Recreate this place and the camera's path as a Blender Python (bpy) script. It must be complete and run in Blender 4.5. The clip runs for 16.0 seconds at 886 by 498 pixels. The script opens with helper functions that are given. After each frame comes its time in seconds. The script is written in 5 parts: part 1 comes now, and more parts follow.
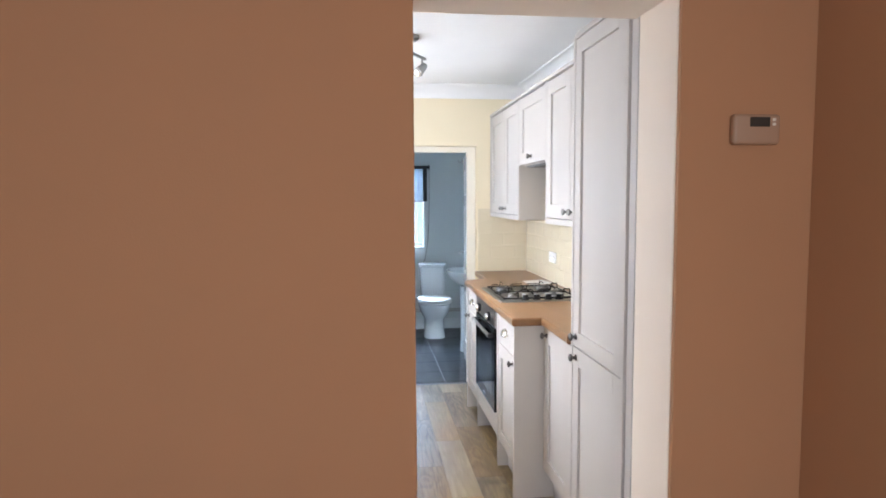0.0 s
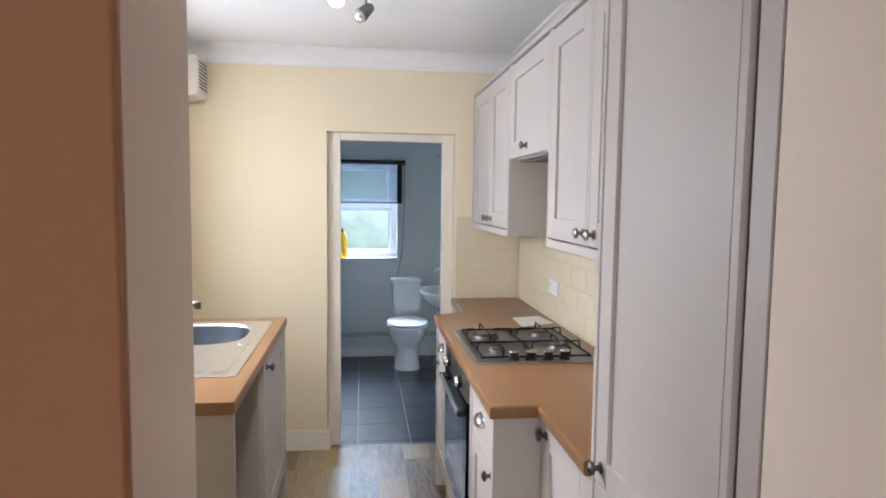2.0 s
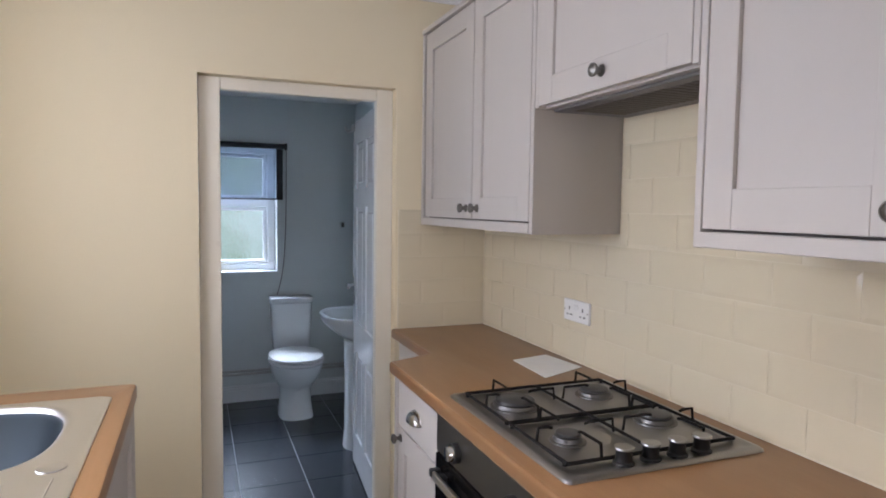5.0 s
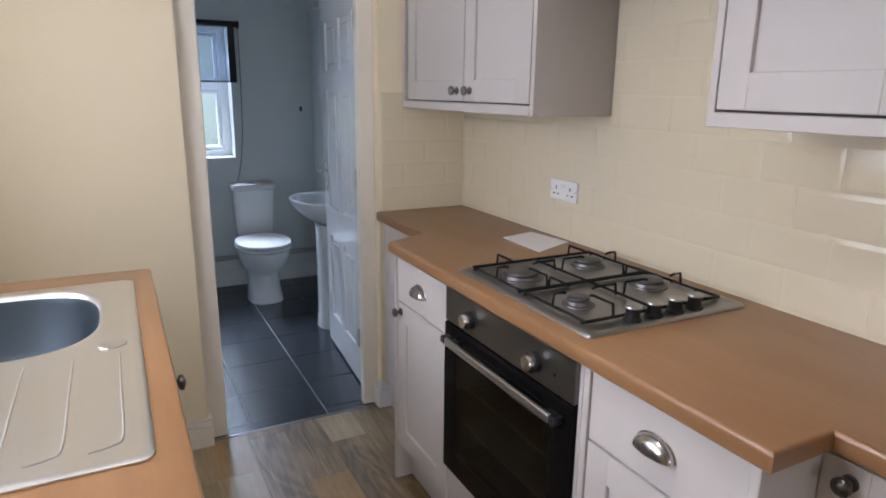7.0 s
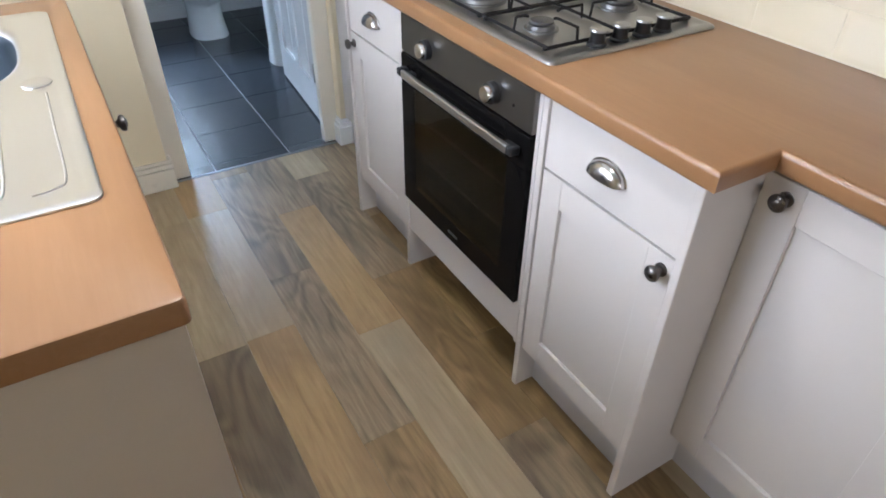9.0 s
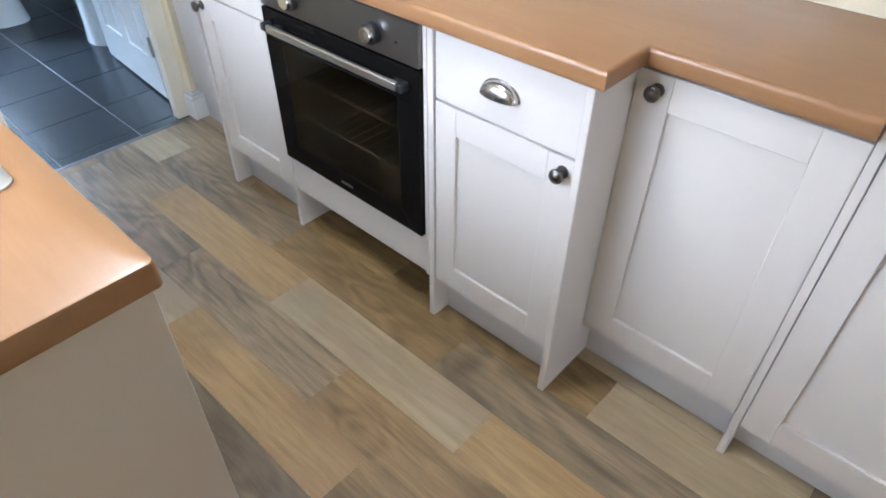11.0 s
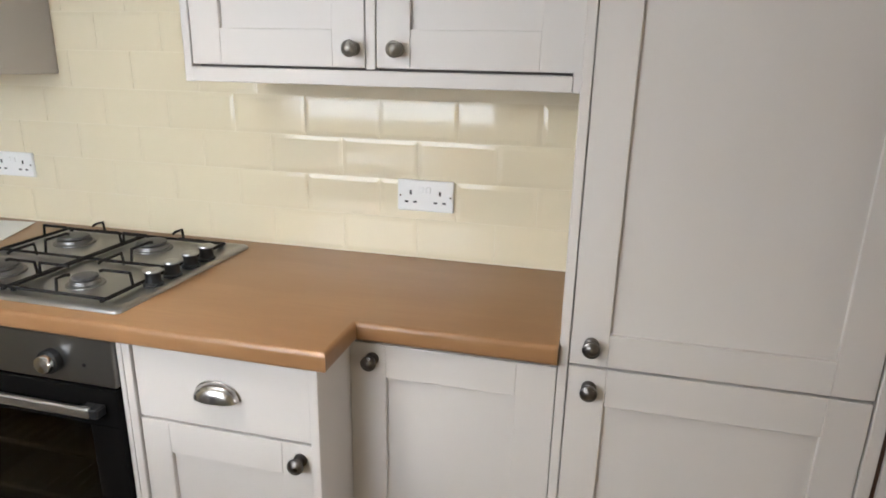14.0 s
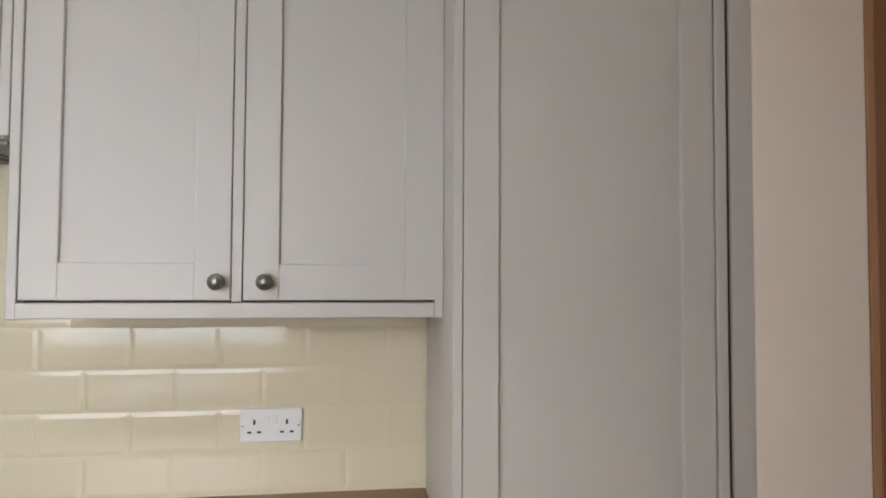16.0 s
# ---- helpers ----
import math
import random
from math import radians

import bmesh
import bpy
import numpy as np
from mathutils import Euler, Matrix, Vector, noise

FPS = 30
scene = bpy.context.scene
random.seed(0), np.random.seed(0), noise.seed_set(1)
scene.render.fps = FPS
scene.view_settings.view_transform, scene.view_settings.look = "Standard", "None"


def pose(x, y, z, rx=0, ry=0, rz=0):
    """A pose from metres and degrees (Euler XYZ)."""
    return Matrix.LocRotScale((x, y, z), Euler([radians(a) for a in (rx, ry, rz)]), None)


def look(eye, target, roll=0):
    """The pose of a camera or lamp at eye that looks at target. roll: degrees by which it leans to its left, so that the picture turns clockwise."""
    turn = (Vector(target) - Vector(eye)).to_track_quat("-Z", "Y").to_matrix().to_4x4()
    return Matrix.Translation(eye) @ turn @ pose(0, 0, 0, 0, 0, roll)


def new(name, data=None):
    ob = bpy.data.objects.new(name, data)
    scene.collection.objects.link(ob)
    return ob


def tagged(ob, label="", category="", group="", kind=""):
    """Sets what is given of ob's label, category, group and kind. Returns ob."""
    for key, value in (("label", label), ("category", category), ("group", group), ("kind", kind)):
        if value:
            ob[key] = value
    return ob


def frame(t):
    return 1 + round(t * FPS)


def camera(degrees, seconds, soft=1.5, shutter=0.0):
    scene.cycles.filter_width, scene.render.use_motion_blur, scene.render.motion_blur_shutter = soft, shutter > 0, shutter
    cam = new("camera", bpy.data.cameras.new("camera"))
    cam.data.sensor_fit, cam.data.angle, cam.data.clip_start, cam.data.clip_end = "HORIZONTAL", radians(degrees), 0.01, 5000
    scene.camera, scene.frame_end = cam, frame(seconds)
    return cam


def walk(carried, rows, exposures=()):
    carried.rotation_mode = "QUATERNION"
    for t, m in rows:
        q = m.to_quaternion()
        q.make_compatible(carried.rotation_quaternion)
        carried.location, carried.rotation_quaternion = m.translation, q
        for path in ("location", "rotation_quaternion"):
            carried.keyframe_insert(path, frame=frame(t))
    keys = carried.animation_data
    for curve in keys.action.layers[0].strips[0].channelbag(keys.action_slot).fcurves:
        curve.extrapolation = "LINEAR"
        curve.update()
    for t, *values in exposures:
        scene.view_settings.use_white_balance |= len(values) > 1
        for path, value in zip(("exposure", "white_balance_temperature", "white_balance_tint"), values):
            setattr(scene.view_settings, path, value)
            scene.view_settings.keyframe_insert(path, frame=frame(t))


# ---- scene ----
cam = camera(70.1, 16.0, soft=1.8)
PATH = [
    (0, (0.164, -0.676, 1.514), (0.405, 1.303, 1.354), -0.3),
    (0.5, (0.33, -0.404, 1.525), (0.499, 1.582, 1.363), -0.3),
    (1, (0.41, -0.105, 1.526), (0.575, 1.882, 1.371), 0.6),
    (1.5, (0.442, 0.167, 1.542), (0.631, 2.152, 1.381), 0.4),
    (2, (0.475, 0.465, 1.548), (0.73, 2.442, 1.383), 0.7),
    (2.5, (0.465, 0.729, 1.546), (0.883, 2.679, 1.39), 0.7),
    (3, (0.491, 0.969, 1.533), (1.004, 2.896, 1.378), 0.5),
    (3.5, (0.509, 1.248, 1.512), (1.031, 3.172, 1.354), 1.0),
    (3.7, (0.502, 1.351, 1.511), (1.053, 3.267, 1.352), 0.9),
    (5.8, (0.121, 1.749, 1.413), (0.963, 3.56, 1.301), 0.7),
    (6, (0.103, 1.742, 1.425), (0.977, 3.537, 1.31), 0.5),
    (6.5, (0.077, 1.723, 1.437), (0.975, 3.501, 1.266), 0.4),
    (7, (0.052, 1.715, 1.44), (0.945, 3.437, 0.955), 0.7),
    (7.5, (0.049, 1.721, 1.44), (0.955, 3.377, 0.78), 0.4),
    (8, (0.072, 1.728, 1.422), (0.938, 3.262, 0.474), 0.5),
    (8.5, (0.08, 1.732, 1.418), (0.945, 3.196, 0.365), 0.4),
    (8.7, (0.084, 1.732, 1.417), (0.906, 3.132, 0.249), 0.4),
    (10.8, (-0.04, 1.74, 1.407), (1.002, 2.85, 0.11), 0.7),
    (11, (-0.058, 1.749, 1.404), (1.058, 2.769, 0.095), 0.4),
    (11.5, (-0.064, 1.778, 1.395), (1.205, 2.588, 0.078), 0.4),
    (12, (-0.062, 1.77, 1.4), (1.236, 2.526, 0.08), 0.4),
    (12.5, (-0.056, 1.74, 1.4), (1.342, 2.441, 0.153), 0.3),
    (13, (-0.052, 1.752, 1.404), (1.499, 2.491, 0.381), 0.5),
    (13.5, (-0.057, 1.723, 1.412), (1.669, 2.431, 0.692), 0.4),
    (14, (-0.057, 1.783, 1.431), (1.802, 2.243, 0.854), 1.2),
    (14.5, (-0.077, 1.938, 1.454), (1.838, 1.946, 0.878), 1.2),
    (15, (-0.1, 1.974, 1.464), (1.851, 1.781, 1.068), 1.0),
    (15.5, (-0.129, 1.988, 1.47), (1.849, 1.744, 1.304), 0.9),
    (16, (-0.126, 2.003, 1.465), (1.854, 1.724, 1.541), 0.3),
]
# seconds, stops, kelvin, tint
LOOK = [(0, 0.51, 5700, 13), (0.5, 0.41, 5750, 13), (1, 0.19, 5800, 15), (1.5, 0.09, 5850, 16), (2, -0.12, 5910, 17), (2.5, -0.35, 5960, 17), (3, -0.48, 6060, 18), (3.5, -0.58, 6060, 18), (6, -0.69, 5910, 21), (6.5, -0.74, 5910, 21), (7, -0.6, 5910, 20), (7.5, -0.41, 5850, 18), (8, -0.22, 5800, 17), (8.5, -0.06, 5700, 15), (10.8, 0.44, 5180, 11), (11.2, 0.48, 5630, 11), (12, 0.56, 5950, 10), (12.5, 0.56, 6050, 10), (13, 0.34, 6250, 10), (13.5, 0.13, 6050, 10), (14, -0.1, 6050, 10), (14.5, -0.23, 6000, 11), (15, -0.29, 6100, 10), (15.5, -0.38, 6100, 10), (16, -0.5, 6100, 11)]
walk(cam, [(t, look(eye, target, roll)) for t, eye, target, roll in PATH], LOOK)

# ---------------------------------------------------------------- world and light
world = bpy.data.worlds.new("world")
scene.world = world
world.use_nodes = True
wn = world.node_tree.nodes
sky = wn.new("ShaderNodeTexSky")
sky.sky_type = "NISHITA"
sky.sun_disc = False
sky.sun_elevation, sky.sun_rotation = radians(38), radians(200)
wn["Background"].inputs["Strength"].default_value = 0.10
world.node_tree.links.new(sky.outputs["Color"], wn["Background"].inputs["Color"])


def lamp(name, kind, m, energy, colour, size=0.1, size_y=None):
    data = bpy.data.lights.new(name, kind)
    data.energy, data.color = energy, colour
    if kind == "AREA":
        data.shape = "RECTANGLE"
        data.size, data.size_y = size, size_y or size
    elif kind == "SUN":
        data.angle = size
    else:
        data.shadow_soft_size = size
    ob = new(name, data)
    ob.matrix_world = m
    return ob


SPOT_W = 44
# overcast sun, and the sky's light at and outside the kitchen and bathroom windows
lamp("sun", "SUN", look((0, 0, 10), (3, 8, 0)), 0.8, (1.0, 0.96, 0.9), radians(12))
lamp("kitchen_window_light", "AREA", look((-0.628, 2.980, 1.520), (0.6, 2.980, 1.500)), 23, (0.94, 0.97, 1.0), 1.20, 0.84)
lamp("sky_over_the_yard_light", "AREA", look((-2.05, 3.70, 2.55), (0.90, 2.25, 0.62)), 125, (0.96, 0.98, 1.0), 2.4, 1.7)
lamp("bathroom_window_light", "AREA", look((0.4, 7.56, 2.56), (0.4, 5.15, 0.62)), 640, (0.76, 0.89, 1.0), 1.8, 1.0)
# fill lamp behind an unseen opening, added to brighten the tan walls
lamp("back_room_fill_light", "AREA", look((-0.20, -3.30, 1.5), (1.30, 0.6, 1.3)), 50, (1.0, 0.97, 0.92), 1.25, 1.1)

# ---------------------------------------------------------------- materials


def tree(name):
    m = bpy.data.materials.new(name)
    m.use_nodes = True
    return m, m.node_tree.nodes, m.node_tree.links, m.node_tree.nodes["Principled BSDF"]


def node(n, kind, **values):
    x = n.new(kind)
    for k, v in values.items():
        x.inputs[k].default_value = v
    return x


def mix_rgb(n, l, fac, a, b, mode="MIX"):
    x = n.new("ShaderNodeMix")
    x.data_type, x.blend_type = "RGBA", mode
    fa, aa, bb = x.inputs[0], x.inputs[6], x.inputs[7]
    for socket, v in ((fa, fac), (aa, a), (bb, b)):
        if isinstance(v, (int, float)):
            socket.default_value = v
        elif isinstance(v, tuple):
            socket.default_value = (*v, 1.0)
        else:
            l.new(v, socket)
    return x.outputs[2]


def coat(name, colour, rough=0.5, metal=0.0, vary=0.06, scale=6.0, fine=180.0, bump=0.05, spec=0.5, stretch=(1, 1, 1), dirt=None):
    """A surface with blotches, grain and slight relief."""
    m, n, l, p = tree(name)
    tc = n.new("ShaderNodeTexCoord")
    mp = n.new("ShaderNodeMapping")
    mp.inputs["Scale"].default_value = stretch
    l.new(tc.outputs["Object"], mp.inputs["Vector"])
    big = node(n, "ShaderNodeTexNoise", Scale=scale, Detail=4.0)
    small = node(n, "ShaderNodeTexNoise", Scale=fine, Detail=3.0)
    l.new(mp.outputs[0], big.inputs["Vector"])
    l.new(mp.outputs[0], small.inputs["Vector"])
    dark = tuple(c * (1 - vary * 2) for c in colour)
    light = tuple(min(1, c * (1 + vary)) for c in colour)
    col = mix_rgb(n, l, big.outputs["Fac"], dark, light)
    col = mix_rgb(n, l, small.outputs["Fac"], col, tuple(c * (1 - vary) for c in colour)) if vary > 0.03 else col
    if dirt:
        spots = node(n, "ShaderNodeTexNoise", Scale=dirt[1], Detail=5.0, Roughness=0.7)
        l.new(tc.outputs["Object"], spots.inputs["Vector"])
        ramp = n.new("ShaderNodeValToRGB")
        ramp.color_ramp.elements[0].position, ramp.color_ramp.elements[1].position = dirt[2], dirt[2] + 0.12
        l.new(spots.outputs["Fac"], ramp.inputs["Fac"])
        col = mix_rgb(n, l, ramp.outputs["Color"], col, dirt[0])
    l.new(col, p.inputs["Base Color"])
    mr = n.new("ShaderNodeMapRange")
    mr.inputs["To Min"].default_value, mr.inputs["To Max"].default_value = max(0.02, rough - 0.07), min(1, rough + 0.07)
    l.new(big.outputs["Fac"], mr.inputs["Value"])
    l.new(mr.outputs[0], p.inputs["Roughness"])
    p.inputs["Metallic"].default_value = metal
    p.inputs["Specular IOR Level"].default_value = spec
    if bump:
        b = node(n, "ShaderNodeBump", Strength=bump, Distance=0.002)
        l.new(small.outputs["Fac"], b.inputs["Height"])
        l.new(b.outputs[0], p.inputs["Normal"])
    return m


def timber(name, dark, light, along="y", rough=0.42, scale=1.0, rings=0.0, random_shift=False, bump=0.08, blotch=None):
    """Wood figure that runs along one axis; rings > 0 adds sweeping grain."""
    m, n, l, p = tree(name)
    tc = n.new("ShaderNodeTexCoord")
    vec = tc.outputs["Object"]
    if random_shift:
        info = n.new("ShaderNodeObjectInfo")
        mul = n.new("ShaderNodeVectorMath")
        mul.operation = "SCALE"
        mul.inputs[0].default_value = (7.3, 13.7, 3.1)
        l.new(info.outputs["Random"], mul.inputs["Scale"])
        add = n.new("ShaderNodeVectorMath")
        l.new(vec, add.inputs[0])
        l.new(mul.outputs[0], add.inputs[1])
        vec = add.outputs[0]
    mp = n.new("ShaderNodeMapping")
    mp.inputs["Scale"].default_value = (22 * scale, 1.6 * scale, 22 * scale) if along == "y" else (1.6 * scale, 22 * scale, 22 * scale)
    l.new(vec, mp.inputs["Vector"])
    grain = node(n, "ShaderNodeTexNoise", Scale=3.0, Detail=8.0, Roughness=0.62, Distortion=0.5)
    l.new(mp.outputs[0], grain.inputs["Vector"])
    mp2 = n.new("ShaderNodeMapping")
    mp2.inputs["Scale"].default_value = (5.5 * scale, 1.5 * scale, 5.5 * scale)
    l.new(vec, mp2.inputs["Vector"])
    wave = node(n, "ShaderNodeTexNoise", Scale=1.2, Detail=2.0, Roughness=0.35, Distortion=0.8)
    l.new(mp2.outputs[0], wave.inputs["Vector"])
    value = grain.outputs["Fac"]
    if rings:
        warp = node(n, "ShaderNodeTexNoise", Scale=1.0, Detail=2.0, Roughness=0.4, Distortion=0.6)
        mp3 = n.new("ShaderNodeMapping")
        mp3.inputs["Scale"].default_value = (6.5 * scale, 2.1 * scale, 6.5 * scale)
        l.new(vec, mp3.inputs["Vector"])
        l.new(mp3.outputs[0], warp.inputs["Vector"])
        sine = n.new("ShaderNodeMath")
        sine.operation = "MULTIPLY"
        sine.inputs[1].default_value = 44.0
        l.new(warp.outputs["Fac"], sine.inputs[0])
        s2 = n.new("ShaderNodeMath")
        s2.operation = "SINE"
        l.new(sine.outputs[0], s2.inputs[0])
        calm = n.new("ShaderNodeMath")
        calm.operation = "MULTIPLY_ADD"
        calm.inputs[1].default_value, calm.inputs[2].default_value = 0.60, 0.20
        l.new(grain.outputs["Fac"], calm.inputs[0])
        patch = n.new("ShaderNodeMapRange")
        patch.inputs["From Min"].default_value, patch.inputs["From Max"].default_value = 0.38, 0.60
        patch.inputs["To Min"].default_value, patch.inputs["To Max"].default_value = rings * 0.15, rings
        l.new(wave.outputs["Fac"], patch.inputs["Value"])
        s3 = n.new("ShaderNodeMath")
        s3.operation = "MULTIPLY_ADD"
        l.new(patch.outputs[0], s3.inputs[1])
        l.new(s2.outputs[0], s3.inputs[0])
        l.new(calm.outputs[0], s3.inputs[2])
        value = s3.outputs[0]
    ramp = n.new("ShaderNodeValToRGB")
    ramp.color_ramp.elements[0].position, ramp.color_ramp.elements[1].position = 0.34, 0.66
    ramp.color_ramp.elements[0].color, ramp.color_ramp.elements[1].color = (*dark, 1), (*light, 1)
    l.new(value, ramp.inputs["Fac"])
    col = ramp.outputs["Color"]
    if blotch:
        r2 = n.new("ShaderNodeValToRGB")
        r2.color_ramp.elements[0].position, r2.color_ramp.elements[1].position = 0.40, 0.66
        l.new(wave.outputs["Fac"], r2.inputs["Fac"])
        half = n.new("ShaderNodeMath")
        half.operation = "MULTIPLY"
        half.inputs[1].default_value = 0.72
        l.new(r2.outputs["Color"], half.inputs[0])
        col = mix_rgb(n, l, half.outputs[0], col, blotch)
    l.new(col, p.inputs["Base Color"])
    p.inputs["Roughness"].default_value = rough
    b = node(n, "ShaderNodeBump", Strength=bump, Distance=0.002)
    l.new(grain.outputs["Fac"], b.inputs["Height"])
    l.new(b.outputs[0], p.inputs["Normal"])
    return m


def glass(name, rough=0.0, tint=(1, 1, 1), bump=0.0):
    m, n, l, p = tree(name)
    p.inputs["Base Color"].default_value = (*tint, 1)
    p.inputs["Transmission Weight"].default_value = 1.0
    p.inputs["Roughness"].default_value = rough
    p.inputs["IOR"].default_value = 1.45
    if bump:
        tc = n.new("ShaderNodeTexCoord")
        v = node(n, "ShaderNodeTexVoronoi", Scale=45.0)
        l.new(tc.outputs["Object"], v.inputs["Vector"])
        b = node(n, "ShaderNodeBump", Strength=bump, Distance=0.004)
        l.new(v.outputs["Distance"], b.inputs["Height"])
        l.new(b.outputs[0], p.inputs["Normal"])
    return m


def glow(name, colour, strength):
    m, n, l, p = tree(name)
    p.inputs["Base Color"].default_value = (*colour, 1)
    p.inputs["Emission Color"].default_value = (*colour, 1)
    p.inputs["Emission Strength"].default_value = strength
    return m


CREAM = coat("cream_wall_paint", (0.83, 0.735, 0.53), 0.75, vary=0.04, scale=2.5, fine=240, bump=0.25)
TAN = coat("tan_wall_paint", (0.455, 0.238, 0.119), 0.8, vary=0.03, scale=2.0, fine=220, bump=0.2)
REVEAL = coat("pale_reveal_paint", (0.90, 0.79, 0.67), 0.7, vary=0.03, scale=3, fine=200, bump=0.25)
GREY_WALL = coat("pale_grey_wall_paint", (0.70, 0.735, 0.725), 0.7, vary=0.04, scale=2.5, fine=200, bump=0.3)
CEILING = coat("white_ceiling_paint", (0.84, 0.84, 0.83), 0.85, vary=0.03, scale=3, fine=120, bump=0.3)
GLOSS_WHITE = coat("white_gloss_paint", (0.82, 0.83, 0.83), 0.14, vary=0.03, scale=7, fine=90, bump=0.08)
CREAM_GLOSS = coat("off_white_gloss_paint", (0.82, 0.77, 0.66), 0.3, vary=0.04, scale=7, fine=90, bump=0.1)
UNIT = coat("pale_grey_painted_unit", (0.535, 0.500, 0.470), 0.50, vary=0.03, scale=5, fine=320, bump=0.04, stretch=(1, 1, 0.25))
PLINTH = coat("grey_plinth_board", (0.52, 0.51, 0.52), 0.45, vary=0.05, scale=5, fine=200)
GAP_SHADE = coat("brown_gap_shade", (0.10, 0.052, 0.034), 0.8, vary=0.15, scale=30)
GAP = coat("dark_cabinet_gap", (0.16, 0.145, 0.135), 0.8, vary=0.05)
WORKTOP = timber("beech_laminate", (0.256, 0.135, 0.058), (0.280, 0.150, 0.068), rough=0.30, scale=1.6, bump=0.01, blotch=(0.232, 0.119, 0.050))
PLANK_LIGHT = timber("pale_oak_vinyl", (0.27, 0.207, 0.118), (0.44, 0.352, 0.222), rough=0.34, scale=1.0, rings=0.03, random_shift=True, bump=0.12, blotch=(0.27, 0.205, 0.125))
PLANK_BROWN = timber("brown_oak_vinyl", (0.145, 0.090, 0.036), (0.37, 0.250, 0.110), rough=0.34, rings=0.09, random_shift=True, blotch=(0.135, 0.086, 0.038))
PLANK_GREY = timber("grey_brown_vinyl", (0.115, 0.083, 0.048), (0.36, 0.272, 0.162), rough=0.34, rings=0.10, random_shift=True, blotch=(0.105, 0.076, 0.047))
PLANK_TAN = timber("tan_oak_vinyl", (0.25, 0.160, 0.066), (0.44, 0.300, 0.138), rough=0.34, rings=0.035, random_shift=True, bump=0.12, blotch=(0.24, 0.152, 0.068))
TILE = coat("cream_glazed_tile", (0.73, 0.65, 0.475), 0.08, vary=0.04, scale=1.2, fine=30, bump=0.03, spec=0.6)
GROUT = coat("pale_grout", (0.74, 0.67, 0.51), 0.9, vary=0.06, scale=12)
SLATE = coat("dark_slate_tile", (0.026, 0.031, 0.041), 0.22, vary=0.28, scale=6, fine=30, bump=0.10, spec=0.65, stretch=(1, 1.8, 1))
SLATE_GROUT = coat("grey_floor_grout", (0.34, 0.35, 0.36), 0.9, vary=0.1, scale=12)
STEEL = coat("brushed_steel", (0.56, 0.55, 0.53), 0.30, metal=1.0, vary=0.05, scale=6, fine=260, bump=0.04, stretch=(1, 0.06, 1))
HOB_STEEL = coat("hob_steel", (0.34, 0.337, 0.334), 0.33, metal=1.0, vary=0.06, scale=6, fine=260, bump=0.04, stretch=(1, 0.06, 1))
DULL_CAST = coat("dull_cast_metal", (0.20, 0.195, 0.19), 0.42, metal=0.9, vary=0.1, scale=30, fine=200, bump=0.1)
CAP_STEEL = coat("satin_knob_cap", (0.40, 0.40, 0.40), 0.36, metal=1.0, vary=0.05)
SINK_STEEL = coat("sink_steel", (0.76, 0.755, 0.75), 0.32, metal=1.0, vary=0.06, scale=5, fine=200, bump=0.05)
# same steel as the rim; the bowl's dark reflections are put into this colour
BOWL_STEEL = coat("dark_reflection_bowl_steel", (0.065, 0.085, 0.105), 0.38, metal=0.7, vary=0.08, scale=8, fine=160, bump=0.06)
OVEN_STEEL = coat("dark_brushed_steel", (0.21, 0.205, 0.20), 0.34, metal=1.0, vary=0.05, scale=6, fine=300, bump=0.03, stretch=(1, 0.05, 1))
CHROME = coat("chrome", (0.80, 0.80, 0.80), 0.10, metal=1.0, vary=0.02, bump=0.0)
PEWTER = coat("dark_pewter", (0.15, 0.136, 0.126), 0.30, metal=1.0, vary=0.12, scale=60, fine=300, bump=0.15)
ANTIQUE = coat("antique_grey_knob_metal", (0.30, 0.285, 0.265), 0.36, metal=1.0, vary=0.25, scale=120, fine=300, bump=0.25)
NICKEL = coat("aged_nickel", (0.46, 0.44, 0.42), 0.24, metal=1.0, vary=0.12, scale=50, fine=250, bump=0.08)
BLACK_IRON = coat("black_enamel_iron", (0.012, 0.011, 0.011), 0.6, vary=0.15, scale=40, fine=300, bump=0.2, spec=0.15)
BLACK = coat("black_plastic", (0.016, 0.016, 0.017), 0.42, vary=0.1, scale=20, spec=0.3)
CAP_GREY = coat("grey_burner_enamel", (0.055, 0.053, 0.052), 0.42, vary=0.12, scale=30)
BLACK_GLASS = coat("black_glass", (0.005, 0.0046, 0.0045), 0.05, vary=0.05, bump=0.0, spec=0.04)
OVEN_GLASS = glass("tinted_oven_glass", 0.02, (0.22, 0.195, 0.16))
OVEN_GLASS.node_tree.nodes["Principled BSDF"].inputs["IOR"].default_value = 1.28
CAVITY = coat("oven_enamel", (0.022, 0.020, 0.019), 0.4, vary=0.1, scale=10)
WHITE_PLASTIC = coat("white_plastic", (0.80, 0.80, 0.79), 0.35, vary=0.02, scale=10, bump=0.02)
IVORY_PLASTIC = coat("ivory_plastic", (0.74, 0.71, 0.64), 0.4, vary=0.04, scale=10, bump=0.02)
# thermostat's pale plastic, with the room's dim warm light put into the colour
DIM_WHITE_PLASTIC = coat("dim_lit_white_plastic", (0.41, 0.265, 0.175), 0.5, vary=0.04, scale=10, bump=0.02)
PORCELAIN = coat("white_porcelain", (0.78, 0.80, 0.80), 0.10, vary=0.02, scale=4, bump=0.0, spec=0.6)
PVC = coat("white_window_pvc", (0.82, 0.84, 0.85), 0.3, vary=0.02, scale=8, bump=0.02)
FROST = glass("patterned_window_glass", 0.06, (0.97, 0.99, 0.98), 0.35)
CLEAR = glass("window_glass", 0.0)
